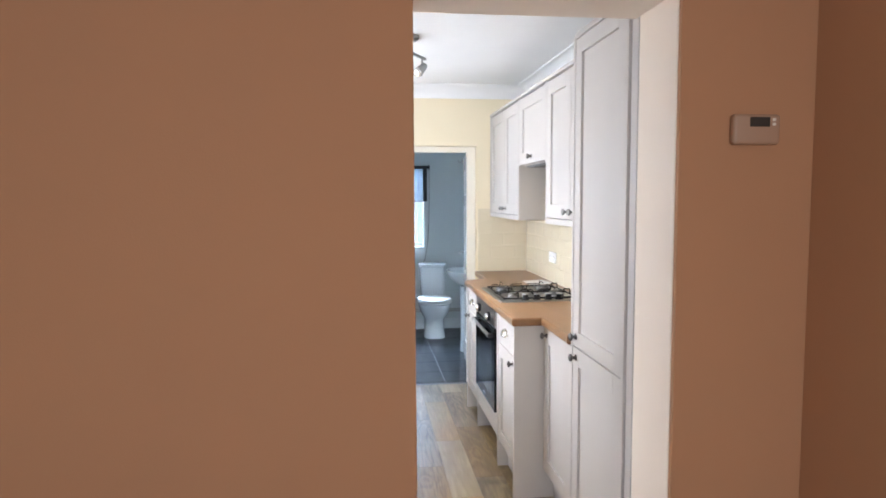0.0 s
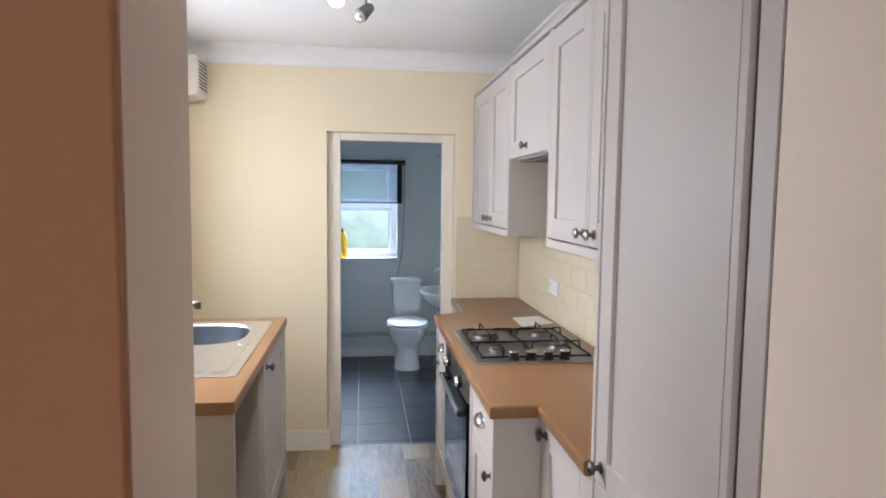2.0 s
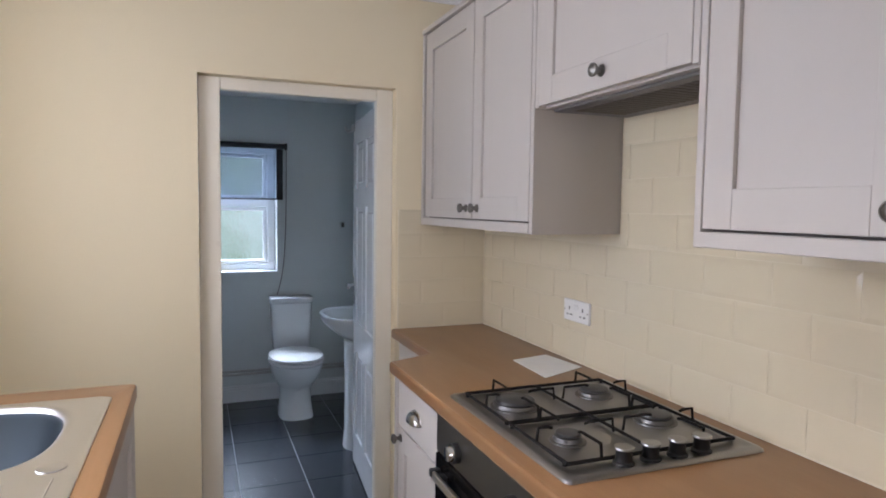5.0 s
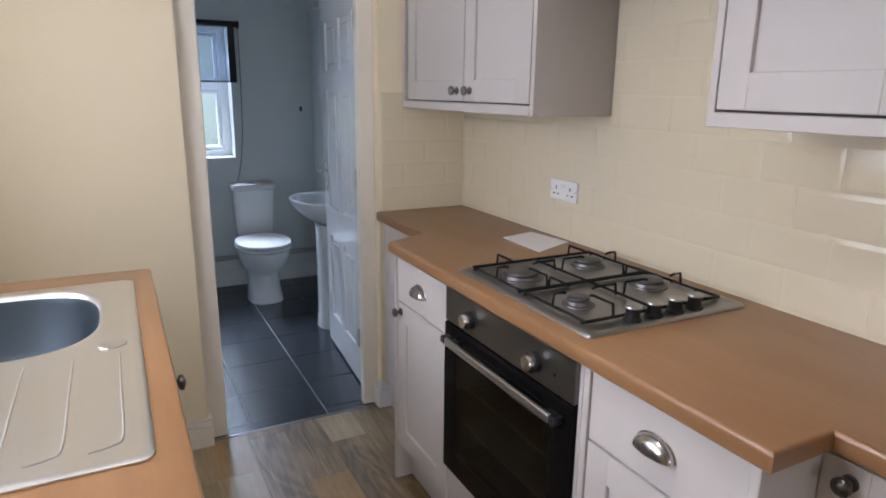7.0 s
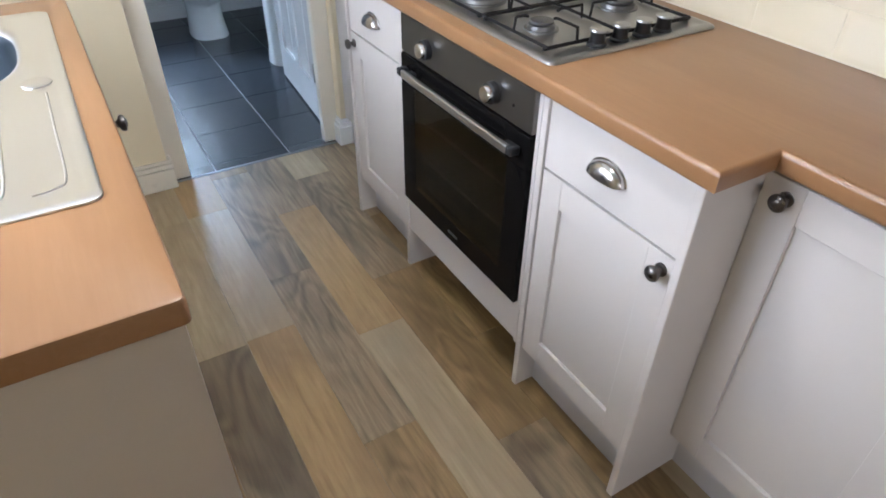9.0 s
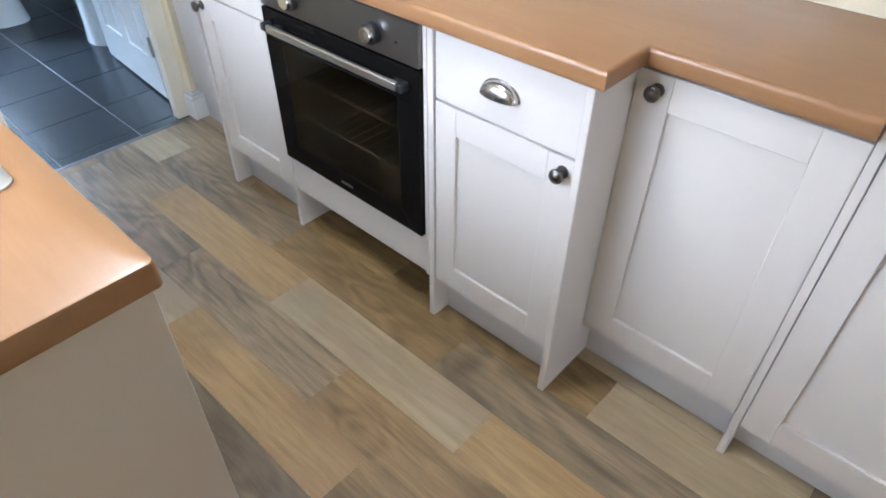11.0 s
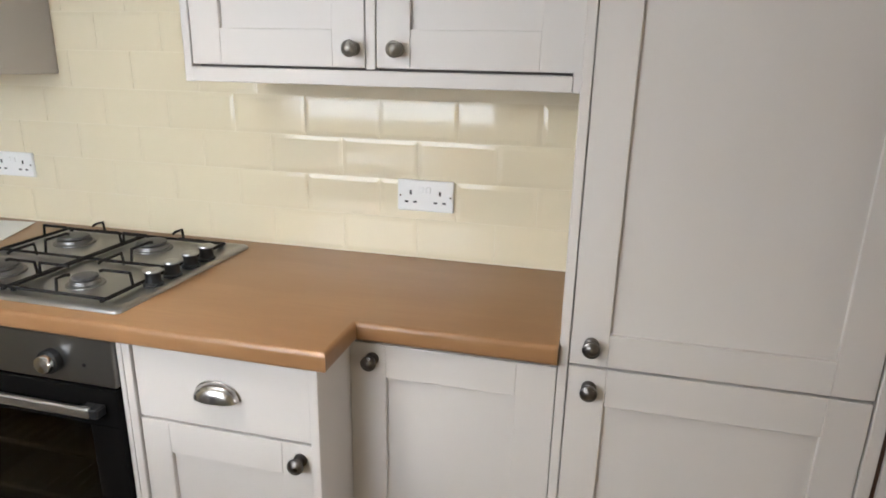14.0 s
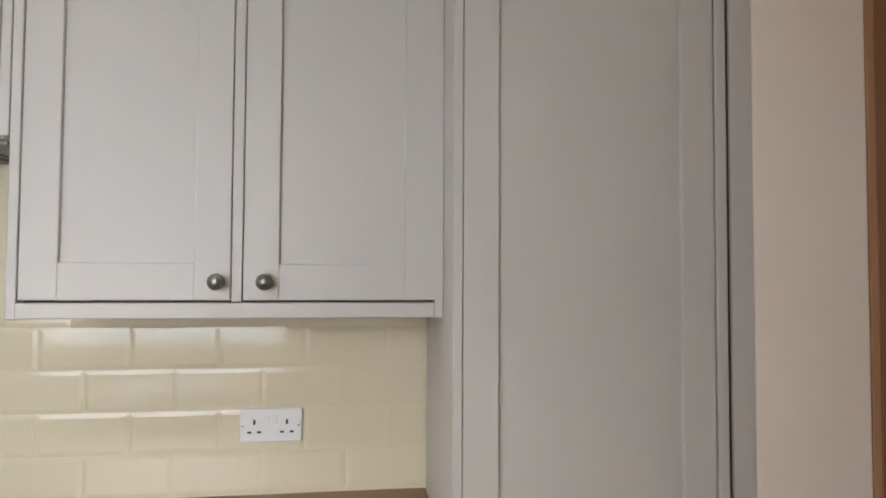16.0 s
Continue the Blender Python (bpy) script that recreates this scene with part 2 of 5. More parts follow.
PAPER = coat("white_paper", (0.82, 0.82, 0.80), 0.8, vary=0.03, scale=20)
INK = coat("grey_print", (0.30, 0.30, 0.31), 0.8, vary=0.05)
YELLOW = coat("yellow_bottle_plastic", (0.85, 0.60, 0.01), 0.3, vary=0.04, scale=12)
YELLOW.node_tree.nodes["Principled BSDF"].inputs["Transmission Weight"].default_value = 0.65
RED = coat("red_plastic", (0.62, 0.03, 0.02), 0.3, vary=0.04, scale=12)
SCREEN = coat("dark_display", (0.05, 0.045, 0.04), 0.2, vary=0.1)
SPOT_METAL = coat("satin_nickel_spot", (0.30, 0.295, 0.29), 0.35, metal=1.0, vary=0.05)
BULB = glow("lit_bulb_face", (1.0, 0.93, 0.80), 28.0)
COPPER_PAINTED = coat("painted_pipe", (0.55, 0.53, 0.50), 0.4, vary=0.1, scale=20)
BLIND_BLACK = coat("black_blind_fabric", (0.025, 0.026, 0.03), 0.8, vary=0.1, scale=30, fine=500, bump=0.2)


def sheer():
    m, n, l, p = tree("sheer_blind_fabric")
    p.inputs["Base Color"].default_value = (0.34, 0.35, 0.40, 1)
    p.inputs["Roughness"].default_value = 0.9
    clear = n.new("ShaderNodeBsdfTransparent")
    clear.inputs["Color"].default_value = (0.82, 0.87, 0.93, 1)
    tc = n.new("ShaderNodeTexCoord")
    weave = node(n, "ShaderNodeTexNoise", Scale=400.0, Detail=1.0)
    l.new(tc.outputs["Object"], weave.inputs["Vector"])
    rg = n.new("ShaderNodeMapRange")
    rg.inputs["To Min"].default_value, rg.inputs["To Max"].default_value = 0.60, 0.80
    l.new(weave.outputs["Fac"], rg.inputs["Value"])
    mx = n.new("ShaderNodeMixShader")
    l.new(rg.outputs[0], mx.inputs[0])
    l.new(p.outputs[0], mx.inputs[1])
    l.new(clear.outputs[0], mx.inputs[2])
    l.new(mx.outputs[0], n["Material Output"].inputs["Surface"])
    return m


SHEER = sheer()


# daylight on greenery and sky is put in as the sheet's own glow
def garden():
    m, n, l, p = tree("glowing_garden_sheet")
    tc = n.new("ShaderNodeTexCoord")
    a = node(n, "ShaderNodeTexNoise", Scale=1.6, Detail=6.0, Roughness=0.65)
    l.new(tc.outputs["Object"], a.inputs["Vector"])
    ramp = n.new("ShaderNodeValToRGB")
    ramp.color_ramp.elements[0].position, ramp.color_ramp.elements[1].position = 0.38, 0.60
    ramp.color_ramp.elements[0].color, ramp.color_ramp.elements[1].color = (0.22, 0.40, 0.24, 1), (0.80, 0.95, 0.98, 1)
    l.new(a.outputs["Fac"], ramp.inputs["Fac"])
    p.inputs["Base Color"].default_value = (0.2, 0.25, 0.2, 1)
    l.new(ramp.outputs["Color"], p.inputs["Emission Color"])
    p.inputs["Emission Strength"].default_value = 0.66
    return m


GARDEN = garden()

# ---------------------------------------------------------------- mesh tools


def box(bm, x0, x1, y0, y1, z0, z1, bev=0.0, seg=1):
    x0, x1, y0, y1, z0, z1 = min(x0, x1), max(x0, x1), min(y0, y1), max(y0, y1), min(z0, z1), max(z0, z1)
    made = bmesh.ops.create_cube(bm, size=1.0, matrix=Matrix.LocRotScale(((x0 + x1) / 2, (y0 + y1) / 2, (z0 + z1) / 2), None, (x1 - x0, y1 - y0, z1 - z0)))
    if bev:
        edges = list({e for v in made["verts"] for e in v.link_edges})
        bmesh.ops.bevel(bm, geom=edges, offset=min(bev, (x1 - x0) * 0.4, (y1 - y0) * 0.4, (z1 - z0) * 0.4), segments=seg, affect="EDGES", profile=0.5)
    return bm


def block(*a, bev=0.0, seg=1):
    return box(bmesh.new(), *a, bev=bev, seg=seg)


def lathe(bm, profile, m, seg=24):
    """Turns (radius, height) pairs round the z axis of m."""
    rings = []
    for r, h in profile:
        rings.append([bm.verts.new(m @ Vector((r * math.cos(2 * math.pi * k / seg), r * math.sin(2 * math.pi * k / seg), h))) for k in range(seg)])
    for a, b in zip(rings, rings[1:]):
        for k in range(seg):
            bm.faces.new((a[k], a[(k + 1) % seg], b[(k + 1) % seg], b[k]))
    bm.faces.new(list(reversed(rings[0])))
    bm.faces.new(rings[-1])
    bmesh.ops.recalc_face_normals(bm, faces=bm.faces)
    return bm


def tube(bm, points, r, seg=8):
    pts = [Vector(p) for p in points]
    rings, side = [], None
    for i, p in enumerate(pts):
        d = (pts[min(i + 1, len(pts) - 1)] - pts[max(i - 1, 0)]).normalized()
        if side is None:
            side = d.orthogonal().normalized()
        side = (side - d * side.dot(d)).normalized()
        up = d.cross(side)
        rings.append([bm.verts.new(p + r * (math.cos(2 * math.pi * k / seg) * side + math.sin(2 * math.pi * k / seg) * up)) for k in range(seg)])
    for a, b in zip(rings, rings[1:]):
        for k in range(seg):
            bm.faces.new((a[k], a[(k + 1) % seg], b[(k + 1) % seg], b[k]))
    bm.faces.new(list(reversed(rings[0])))
    bm.faces.new(rings[-1])
    bmesh.ops.recalc_face_normals(bm, faces=bm.faces)
    return bm


def bend(points, steps=6):
    """Rounds a polyline (Catmull-Rom)."""
    p = [Vector(q) for q in points]
    out = []
    for i in range(len(p) - 1):
        a, b, c, d = p[max(i - 1, 0)], p[i], p[i + 1], p[min(i + 2, len(p) - 1)]
        for k in range(steps):
            t = k / steps
            out.append(0.5 * (2 * b + (c - a) * t + (2 * a - 5 * b + 4 * c - d) * t * t + (3 * b - a - 3 * c + d) * t ** 3))
    return out + [p[-1]]


def prism(bm, outline, z0, z1, m=None):
    m = m or Matrix()
    low = [bm.verts.new(m @ Vector((x, y, z0))) for x, y in outline]
    top = [bm.verts.new(m @ Vector((x, y, z1))) for x, y in outline]
    k = len(outline)
    for i in range(k):
        bm.faces.new((low[i], low[(i + 1) % k], top[(i + 1) % k], top[i]))
    bm.faces.new(list(reversed(low)))
    face = bm.faces.new(top)
    bmesh.ops.recalc_face_normals(bm, faces=bm.faces)
    return face


def loft(bm, loops, close_top=True, close_low=True):
    rings = [[bm.verts.new(p) for p in loop] for loop in loops]
    k = len(rings[0])
    for a, b in zip(rings, rings[1:]):
        for i in range(k):
            bm.faces.new((a[i], a[(i + 1) % k], b[(i + 1) % k], b[i]))
    if close_low:
        bm.faces.new(list(reversed(rings[0])))
    if close_top:
        bm.faces.new(rings[-1])
    bmesh.ops.recalc_face_normals(bm, faces=bm.faces)
    return bm


def oval(cx, cy, rx, ry, z, seg=28, power=2.0):
    out = []
    for k in range(seg):
        a = 2 * math.pi * k / seg
        c, s = math.cos(a), math.sin(a)
        out.append(Vector((cx + rx * math.copysign(abs(c) ** (2 / power), c), cy + ry * math.copysign(abs(s) ** (2 / power), s), z)))
    return out


def rounded(cx, cy, hx, hy, r, z, seg=72):
    """A rectangle with round corners, from the +x side round."""
    out, n = [], seg // 4
    for q, (sx, sy) in enumerate(((1, 1), (-1, 1), (-1, -1), (1, -1))):
        for k in range(n):
            a = math.pi / 2 * (q + k / (n - 1))
            out.append(Vector((cx + sx * (hx - r) + r * math.cos(a), cy + sy * (hy - r) + r * math.sin(a), z)))
    return out


def finish(name, bm, material, smooth=None):
    me = bpy.data.meshes.new(name)
    if smooth:
        for f in bm.faces:
            f.smooth = True
        for e in bm.edges:
            if len(e.link_faces) == 2 and e.calc_face_angle(0) > radians(smooth):
                e.smooth = False
    bm.to_mesh(me)
    bm.free()
    me.materials.append(material)
    return me


def thing(name, at, label, category, group="", kind=""):
    ob = new(name)
    ob.empty_display_size = 0.05
    ob.location = at
    return tagged(ob, label, category, group, kind)


def part(name, bm, material, parent, label="", smooth=None):
    ob = new(name, finish(name, bm, material, smooth))
    ob.parent = parent
    up, m = parent, Matrix()
    while up:
        m = up.matrix_basis.copy() if up.parent is None else m
        up = up.parent
    ob.matrix_parent_inverse = m.inverted() if parent.parent is None else Matrix()
    return tagged(ob, label)


def solid(name, bm, material, label, category, kind="", group="", smooth=None):
    return tagged(new(name, finish(name, bm, material, smooth)), label, category, group, kind)


def structure(name, bm, material, label, category):
    return solid(name, bm, material, label, category, "structure")


AXIS_MX = Matrix(((0, 0, -1, 0), (0, 1, 0, 0), (1, 0, 0, 0), (0, 0, 0, 1)))   # local z -> world -x
AXIS_PX = Matrix(((0, 0, 1, 0), (0, 1, 0, 0), (-1, 0, 0, 0), (0, 0, 0, 1)))   # local z -> world +x

# ---------------------------------------------------------------- the plan
WALL_E, WALL_N, WALL_W = 1.418, 4.160, -0.510
CEIL = 2.365
FL = 0.050      # finished floor level
TOP = 0.946
DOOR_L, DOOR_R, DOOR_H = 0.275, 1.016, 1.913
ARCH_L, ARCH_R, ARCH_H = 0.273, 1.009, 2.065
BATH_N, BATH_W, BATH_CEIL = 6.329, -0.426, 2.185
BATH_S = 4.360
THRESHOLD = 4.180

# floors
floor = structure("floor", block(WALL_W - 0.02, WALL_E + 0.02, 0.90, THRESHOLD, -0.12, FL - 0.006), GAP, "wood-look vinyl plank floor in the kitchen", "floor")
bath_floor = structure("bathroom_floor", block(BATH_W - 0.02, WALL_E + 0.02, THRESHOLD, BATH_N + 0.02, -0.12, FL - 0.0025), SLATE_GROUT, "dark slate tile bathroom floor with pale grout", "floor")
structure("back_room_floor", block(-3.02, 1.45, -3.25, 0.90, -0.12, FL), PLANK_BROWN, "plain wooden floor of the room before the kitchen", "floor")
structure("ground", block(-40, 40, -40, 60, -0.60, -0.45), coat("garden_grass", (0.07, 0.11, 0.03), 0.9, vary=0.3, scale=1.5), "grass ground outside the house", "ground")

# kitchen walls
wall_east = structure("wall_east", block(WALL_E, WALL_E + 0.22, 0.99, 6.76, -0.1, 2.6), CREAM, "cream painted kitchen wall behind the fitted units", "wall")


def wall_with_hole(u0, u1, z0, z1, h0, h1, hz0, hz1, t0, t1, axis):
    bm = bmesh.new()
    for a, b, c, d in ((u0, h0, z0, z1), (h1, u1, z0, z1), (h0, h1, z0, hz0), (h0, h1, hz1, z1)):
        if b - a > 1e-4 and d - c > 1e-4:
            if axis == "x":
                box(bm, t0, t1, a, b, c, d)
            else:
                box(bm, a, b, t0, t1, c, d)
    bmesh.ops.remove_doubles(bm, verts=bm.verts, dist=1e-5)
    return bm


WIN_Y0, WIN_Y1, WIN_Z0, WIN_Z1 = 2.36, 3.600, 1.080, 1.960
structure("wall_west", wall_with_hole(1.06, BATH_S, -0.1, 2.6, WIN_Y0, WIN_Y1, WIN_Z0, WIN_Z1, WALL_W - 0.24, WALL_W, "x"), CREAM, "cream painted kitchen wall with the sink window", "wall")
wall_north = structure("wall_north", wall_with_hole(WALL_W, WALL_E, -0.1, 2.6, DOOR_L, DOOR_R, -0.1, DOOR_H, WALL_N, WALL_N + 0.14, "y"), CREAM, "cream painted wall with the bathroom doorway", "wall")
structure("wall_north_bathroom_side", wall_with_hole(BATH_W, WALL_E, -0.1, 2.6, DOOR_L, DOOR_R, -0.1, DOOR_H, WALL_N + 0.14, BATH_S, "y"), GREY_WALL, "pale grey bathroom wall with the doorway", "wall")
structure("ceiling", block(WALL_W, WALL_E, 1.0, WALL_N, CEIL, CEIL + 0.12), CEILING, "white painted kitchen ceiling", "ceiling")

# wall between the two rooms: cream to the kitchen, tan to the back room
def upright(outline, z0, z1, round_=0.0):
    """A wall piece of the given plan, its upright edges eased."""
    bm = bmesh.new()
    prism(bm, outline, z0, z1)
    if round_:
        bmesh.ops.bevel(bm, geom=[e for e in bm.edges if abs(e.verts[0].co.z - e.verts[1].co.z) > 0.1], offset=round_, segments=3, affect="EDGES", profile=0.5)
    return bm


structure("wall_south_west_part", upright([(WALL_W, 0.992), (0.284, 0.992), (0.268, 1.251), (WALL_W, 1.251)], -0.1, 2.6), CREAM, "cream kitchen wall beside the entrance opening", "wall")
structure("wall_south_east_part", upright([(1.0085, 0.978), (WALL_E, 0.978), (WALL_E, 1.230), (1.009, 1.230)], -0.1, 2.6, 0.007), REVEAL, "pale painted reveal of the entrance opening", "wall")
structure("wall_south_lintel", block(0.275, 1.008, 0.992, 1.249, ARCH_H, 2.6, bev=0.004), REVEAL, "pale painted head of the entrance opening", "wall")
structure("back_room_wall_north_west", upright([(-3.0, 0.970), (0.291, 0.970), (0.290, 0.990), (-3.0, 0.990)], FL, 2.5, 0.004), TAN, "tan painted wall of the back room beside the opening", "wall")
structure("reveal_west", upright([(0.2845, 0.991), (0.290, 0.991), (0.273, 1.2515), (0.2685, 1.2515)], FL, ARCH_H, 0.0015), REVEAL, "pale painted reveal of the entrance opening", "wall")
structure("back_room_wall_north_east", upright([(1.008, 0.958), (1.42, 0.958), (1.42, 0.9775), (1.008, 0.9775)], FL, 2.5, 0.003), TAN, "tan painted wall carrying the thermostat", "wall")
structure("back_room_wall_north_head", block(0.2915, 1.0075, 0.972, 0.991, ARCH_H, 2.5), TAN, "tan painted wall above the entrance opening", "wall")
structure("back_room_wall_east", block(1.400, 1.60, -3.2, 0.957, FL, 2.5), TAN, "tan painted side wall of the back room", "wall")
structure("back_room_wall_west", block(-3.2, -3.0, -3.2, 1.05, 0, 2.5), TAN, "tan painted side wall of the back room", "wall")
# the hole is added out of view to let the fill lamp in
structure("back_room_wall_south", wall_with_hole(-3.2, 1.6, 0, 2.5, -0.85, 0.45, 0.95, 2.05, -3.2, -3.0, "y"), TAN, "tan painted wall with an unseen opening added for the fill light", "wall")
structure("back_room_ceiling", block(-3.2, 1.6, -3.2, 1.0, 2.45, 2.55), CEILING, "white painted ceiling of the back room", "ceiling")

# bathroom shell
BW0, BW1, BZ0, BZ1 = -0.050, 0.802, 0.963, 1.862
structure("bathroom_wall_north", wall_with_hole(BATH_W, WALL_E, -0.1, 2.6, BW0, BW1, BZ0, BZ1, BATH_N, BATH_N + 0.24, "y"), GREY_WALL, "pale grey painted bathroom wall with the window", "wall")
structure("bathroom_wall_west", block(BATH_W - 0.2, BATH_W, BATH_S, BATH_N + 0.24, -0.1, 2.6), GREY_WALL, "pale grey painted bathroom side wall", "wall")
structure("bathroom_wall_east", block(1.365, WALL_E - 0.001, BATH_S + 0.001, BATH_N - 0.001, 0, 2.25), GREY_WALL, "pale grey painted bathroom side wall", "wall")
structure("bathroom_ceiling", block(BATH_W, WALL_E, BATH_S, BATH_N, BATH_CEIL, BATH_CEIL + 0.1), CEILING, "white painted bathroom ceiling", "ceiling")


# coving: a concave quarter swept along each wall
def coving(name, a, b, inward, label):
    a, b, inward = Vector(a), Vector(b), Vector(inward)
    prof = [(0.0, 0.0), (0.0, -0.095), (0.008, -0.095)]
    prof += [(0.012 + 0.088 * (1 - math.cos(t)), -0.092 + 0.084 * math.sin(t)) for t in [math.pi / 2 * k / 7 for k in range(8)]]
    prof += [(0.106, -0.006), (0.106, 0.0)]
    bm = bmesh.new()
    loft(bm, [[p + inward * u + Vector((0, 0, v)) for u, v in prof] for p in (a, b)])
    return structure(name, bm, CEILING, label, "coving")


C = CEIL - 0.001
coving("coving_north", (WALL_W, WALL_N, C), (WALL_E, WALL_N, C), (0, -1, 0), "white plaster coving below the ceiling")
coving("coving_east", (WALL_E, 1.26, C), (WALL_E, WALL_N, C), (-1, 0, 0), "white plaster coving above the wall units")
coving("coving_west", (WALL_W, 1.32, C), (WALL_W, WALL_N, C), (1, 0, 0), "white plaster coving above the window")
coving("coving_south", (WALL_W, 1.252, C), (WALL_E, 1.252, C), (0, 1, 0), "white plaster coving above the entrance")


def skirting(name, x0, x1, y0, y1, h, mat, label):
    """A board with a moulded top; runs along its longer side."""
    bm = block(x0, x1, y0, y1, FL, FL + h * 0.72, bev=0.002)
    if x1 - x0 > y1 - y0:
        d = y1 - y0
        box(bm, x0, x1, y0 + d * 0.25, y1, FL + h * 0.72, FL + h * 0.88, bev=0.002)
        box(bm, x0, x1, y0 + d * 0.55, y1, FL + h * 0.88, FL + h, bev=0.002)
    else:
        d = x1 - x0
        box(bm, x0 + d * 0.25, x1, y0, y1, FL + h * 0.72, FL + h * 0.88, bev=0.002)
        box(bm, x0 + d * 0.55, x1, y0, y1, FL + h * 0.88, FL + h, bev=0.002)
    return structure(name, bm, mat, label, "skirting board")


skirting("baseboard_north", WALL_W, DOOR_L + 0.016, WALL_N - 0.020, WALL_N - 0.001, 0.120, CREAM_GLOSS, "off-white moulded skirting board beside the doorway")
bm = bmesh.new()
for inset, z0, z1 in ((0.0, 0.0, 0.088), (0.005, 0.088, 0.106), (0.012, 0.106, 0.120)):
    box(bm, 0.996 + inset, 1.080, 4.136 + inset, WALL_N - 0.001, FL + z0, FL + z1, bev=0.002)
    box(bm, 0.996 + inset, DOOR_R - 0.001, WALL_N - 0.001, 4.201, FL + z0, FL + z1, bev=0.002)
structure("baseboard_doorway", bm, GLOSS_WHITE, "white moulded skirting wrapping the doorway corner", "skirting board")
structure("baseboard_reveal", block(DOOR_L + 0.001, DOOR_L + 0.017, WALL_N, 4.201, FL, FL + 0.118, bev=0.003), CREAM_GLOSS, "off-white skirting return in the doorway", "skirting board")
skirting("baseboard_bathroom", BATH_W, 1.364, BATH_N - 0.020, BATH_N - 0.001, 0.116, GLOSS_WHITE, "white skirting board in the bathroom")

# doorway lining
frame_bm = block(DOOR_L + 0.001, 0.352, 4.202, 4.243, FL, DOOR_H - 0.001, bev=0.003)
door_frame = structure("door_frame", frame_bm, CREAM_GLOSS, "off-white gloss door lining", "door frame")
part("jamb", block(0.947, DOOR_R - 0.001, 4.202, 4.243, FL, DOOR_H - 0.001, bev=0.003), CREAM_GLOSS, door_frame)
part("head", block(0.352, 0.947, 4.202, 4.243, 1.866, DOOR_H - 0.001, bev=0.003), CREAM_GLOSS, door_frame)
part("threshold_strip", block(DOOR_L + 0.001, DOOR_R - 0.001, THRESHOLD - 0.005, THRESHOLD + 0.010, FL - 0.004, FL + 0.004, bev=0.002), coat("worn_metal_strip", (0.25, 0.25, 0.26), 0.35, metal=1.0), door_frame, "thin metal threshold strip")

# ---------------------------------------------------------------- kitchen window
def window(name, u0, u1, z0, z1, at, axis, sash_split, pane_mat, label, bars_v=()):
    """A white plastic window; axis x: in a wall at x = at, spanning y."""
    def bb(a0, a1, b0, b1, d0, d1, bev=0.004):
        return block(d0, d1, a0, a1, b0, b1, bev=bev) if axis == "x" else block(a0, a1, d0, d1, b0, b1, bev=bev)
    f = 0.055
    win = structure(name, bb(u0, u1, z0, z0 + f, at, at + 0.06), PVC, label, "window")
    for nm, a in (("frame_top", (u0, u1, z1 - f, z1)), ("frame_side", (u0, u0 + f, z0 + f, z1 - f)), ("frame_side", (u1 - f, u1, z0 + f, z1 - f)), ("transom", (u0 + f, u1 - f, sash_split - f / 2, sash_split + f / 2))):
        part(nm, bb(*a, at, at + 0.06), PVC, win)
    for v in bars_v:
        part("mullion", bb(v - f / 2, v + f / 2, z0 + f, z1 - f, at, at + 0.0595), PVC, win)
    edges = [u0 + f] + sorted(bars_v) + [u1 - f]
    for a, b in zip(edges, edges[1:]):
        for c, d in ((z0 + f, sash_split - f / 2), (sash_split + f / 2, z1 - f)):
            g = 0.028
            rim = bmesh.new()
            for q in ((a + 0.003, b - 0.003, c + 0.003, c + g), (a + 0.003, b - 0.003, d - g, d - 0.003), (a + 0.003, a + g, c + g, d - g), (b - g, b - 0.003, c + g, d - g)):
                if axis == "x":
                    box(rim, at + 0.012, at + 0.050, q[0], q[1], q[2], q[3], bev=0.003)
                else:
                    box(rim, q[0], q[1], at + 0.012, at + 0.050, q[2], q[3], bev=0.003)
            part("sash", rim, PVC, win)
            pane = part("pane", bb(a + g - 0.004, b - g + 0.004, c + g - 0.004, d - g + 0.004, at + 0.028, at + 0.034, bev=0), pane_mat, win)
            pane.visible_shadow = False
    return win


window("window_1", WIN_Y0, WIN_Y1, WIN_Z0, WIN_Z1, WALL_W - 0.20, "x", 1.66, CLEAR, "white plastic kitchen window over the sink", (2.97,))
structure("window_reveal", block(WALL_W - 0.139, WALL_W + 0.004, WIN_Y1 - 0.012, WIN_Y1 - 0.001, WIN_Z0 + 0.019, WIN_Z1 - 0.001, bev=0.002), GLOSS_WHITE, "white lining of the sink window", "window lining")
structure("window_sill", block(WALL_W - 0.14, WALL_W + 0.012, WIN_Y0 + 0.002, WIN_Y1 - 0.002, WIN_Z0, WIN_Z0 + 0.018, bev=0.004), GLOSS_WHITE, "white gloss window sill over the sink", "window sill")
window("window_2", BW0, BW1, BZ0, BZ1, BATH_N + 0.13, "y", 1.456, FROST, "white plastic bathroom window with patterned glass", ())
structure("bathroom_window_sill", block(BW0 + 0.001, BW1 - 0.001, BATH_N - 0.004, BATH_N + 0.13, BZ0, BZ0 + 0.012, bev=0.003), GLOSS_WHITE, "white gloss sill of the bathroom window", "window sill")
structure("backdrop", block(-4, 6, 9.6, 9.65, -0.4, 6), GARDEN, "glowing sheet standing in for garden and sky beyond the bathroom window", "backdrop")

# ---------------------------------------------------------------- fitted units
GAPW = 0.003


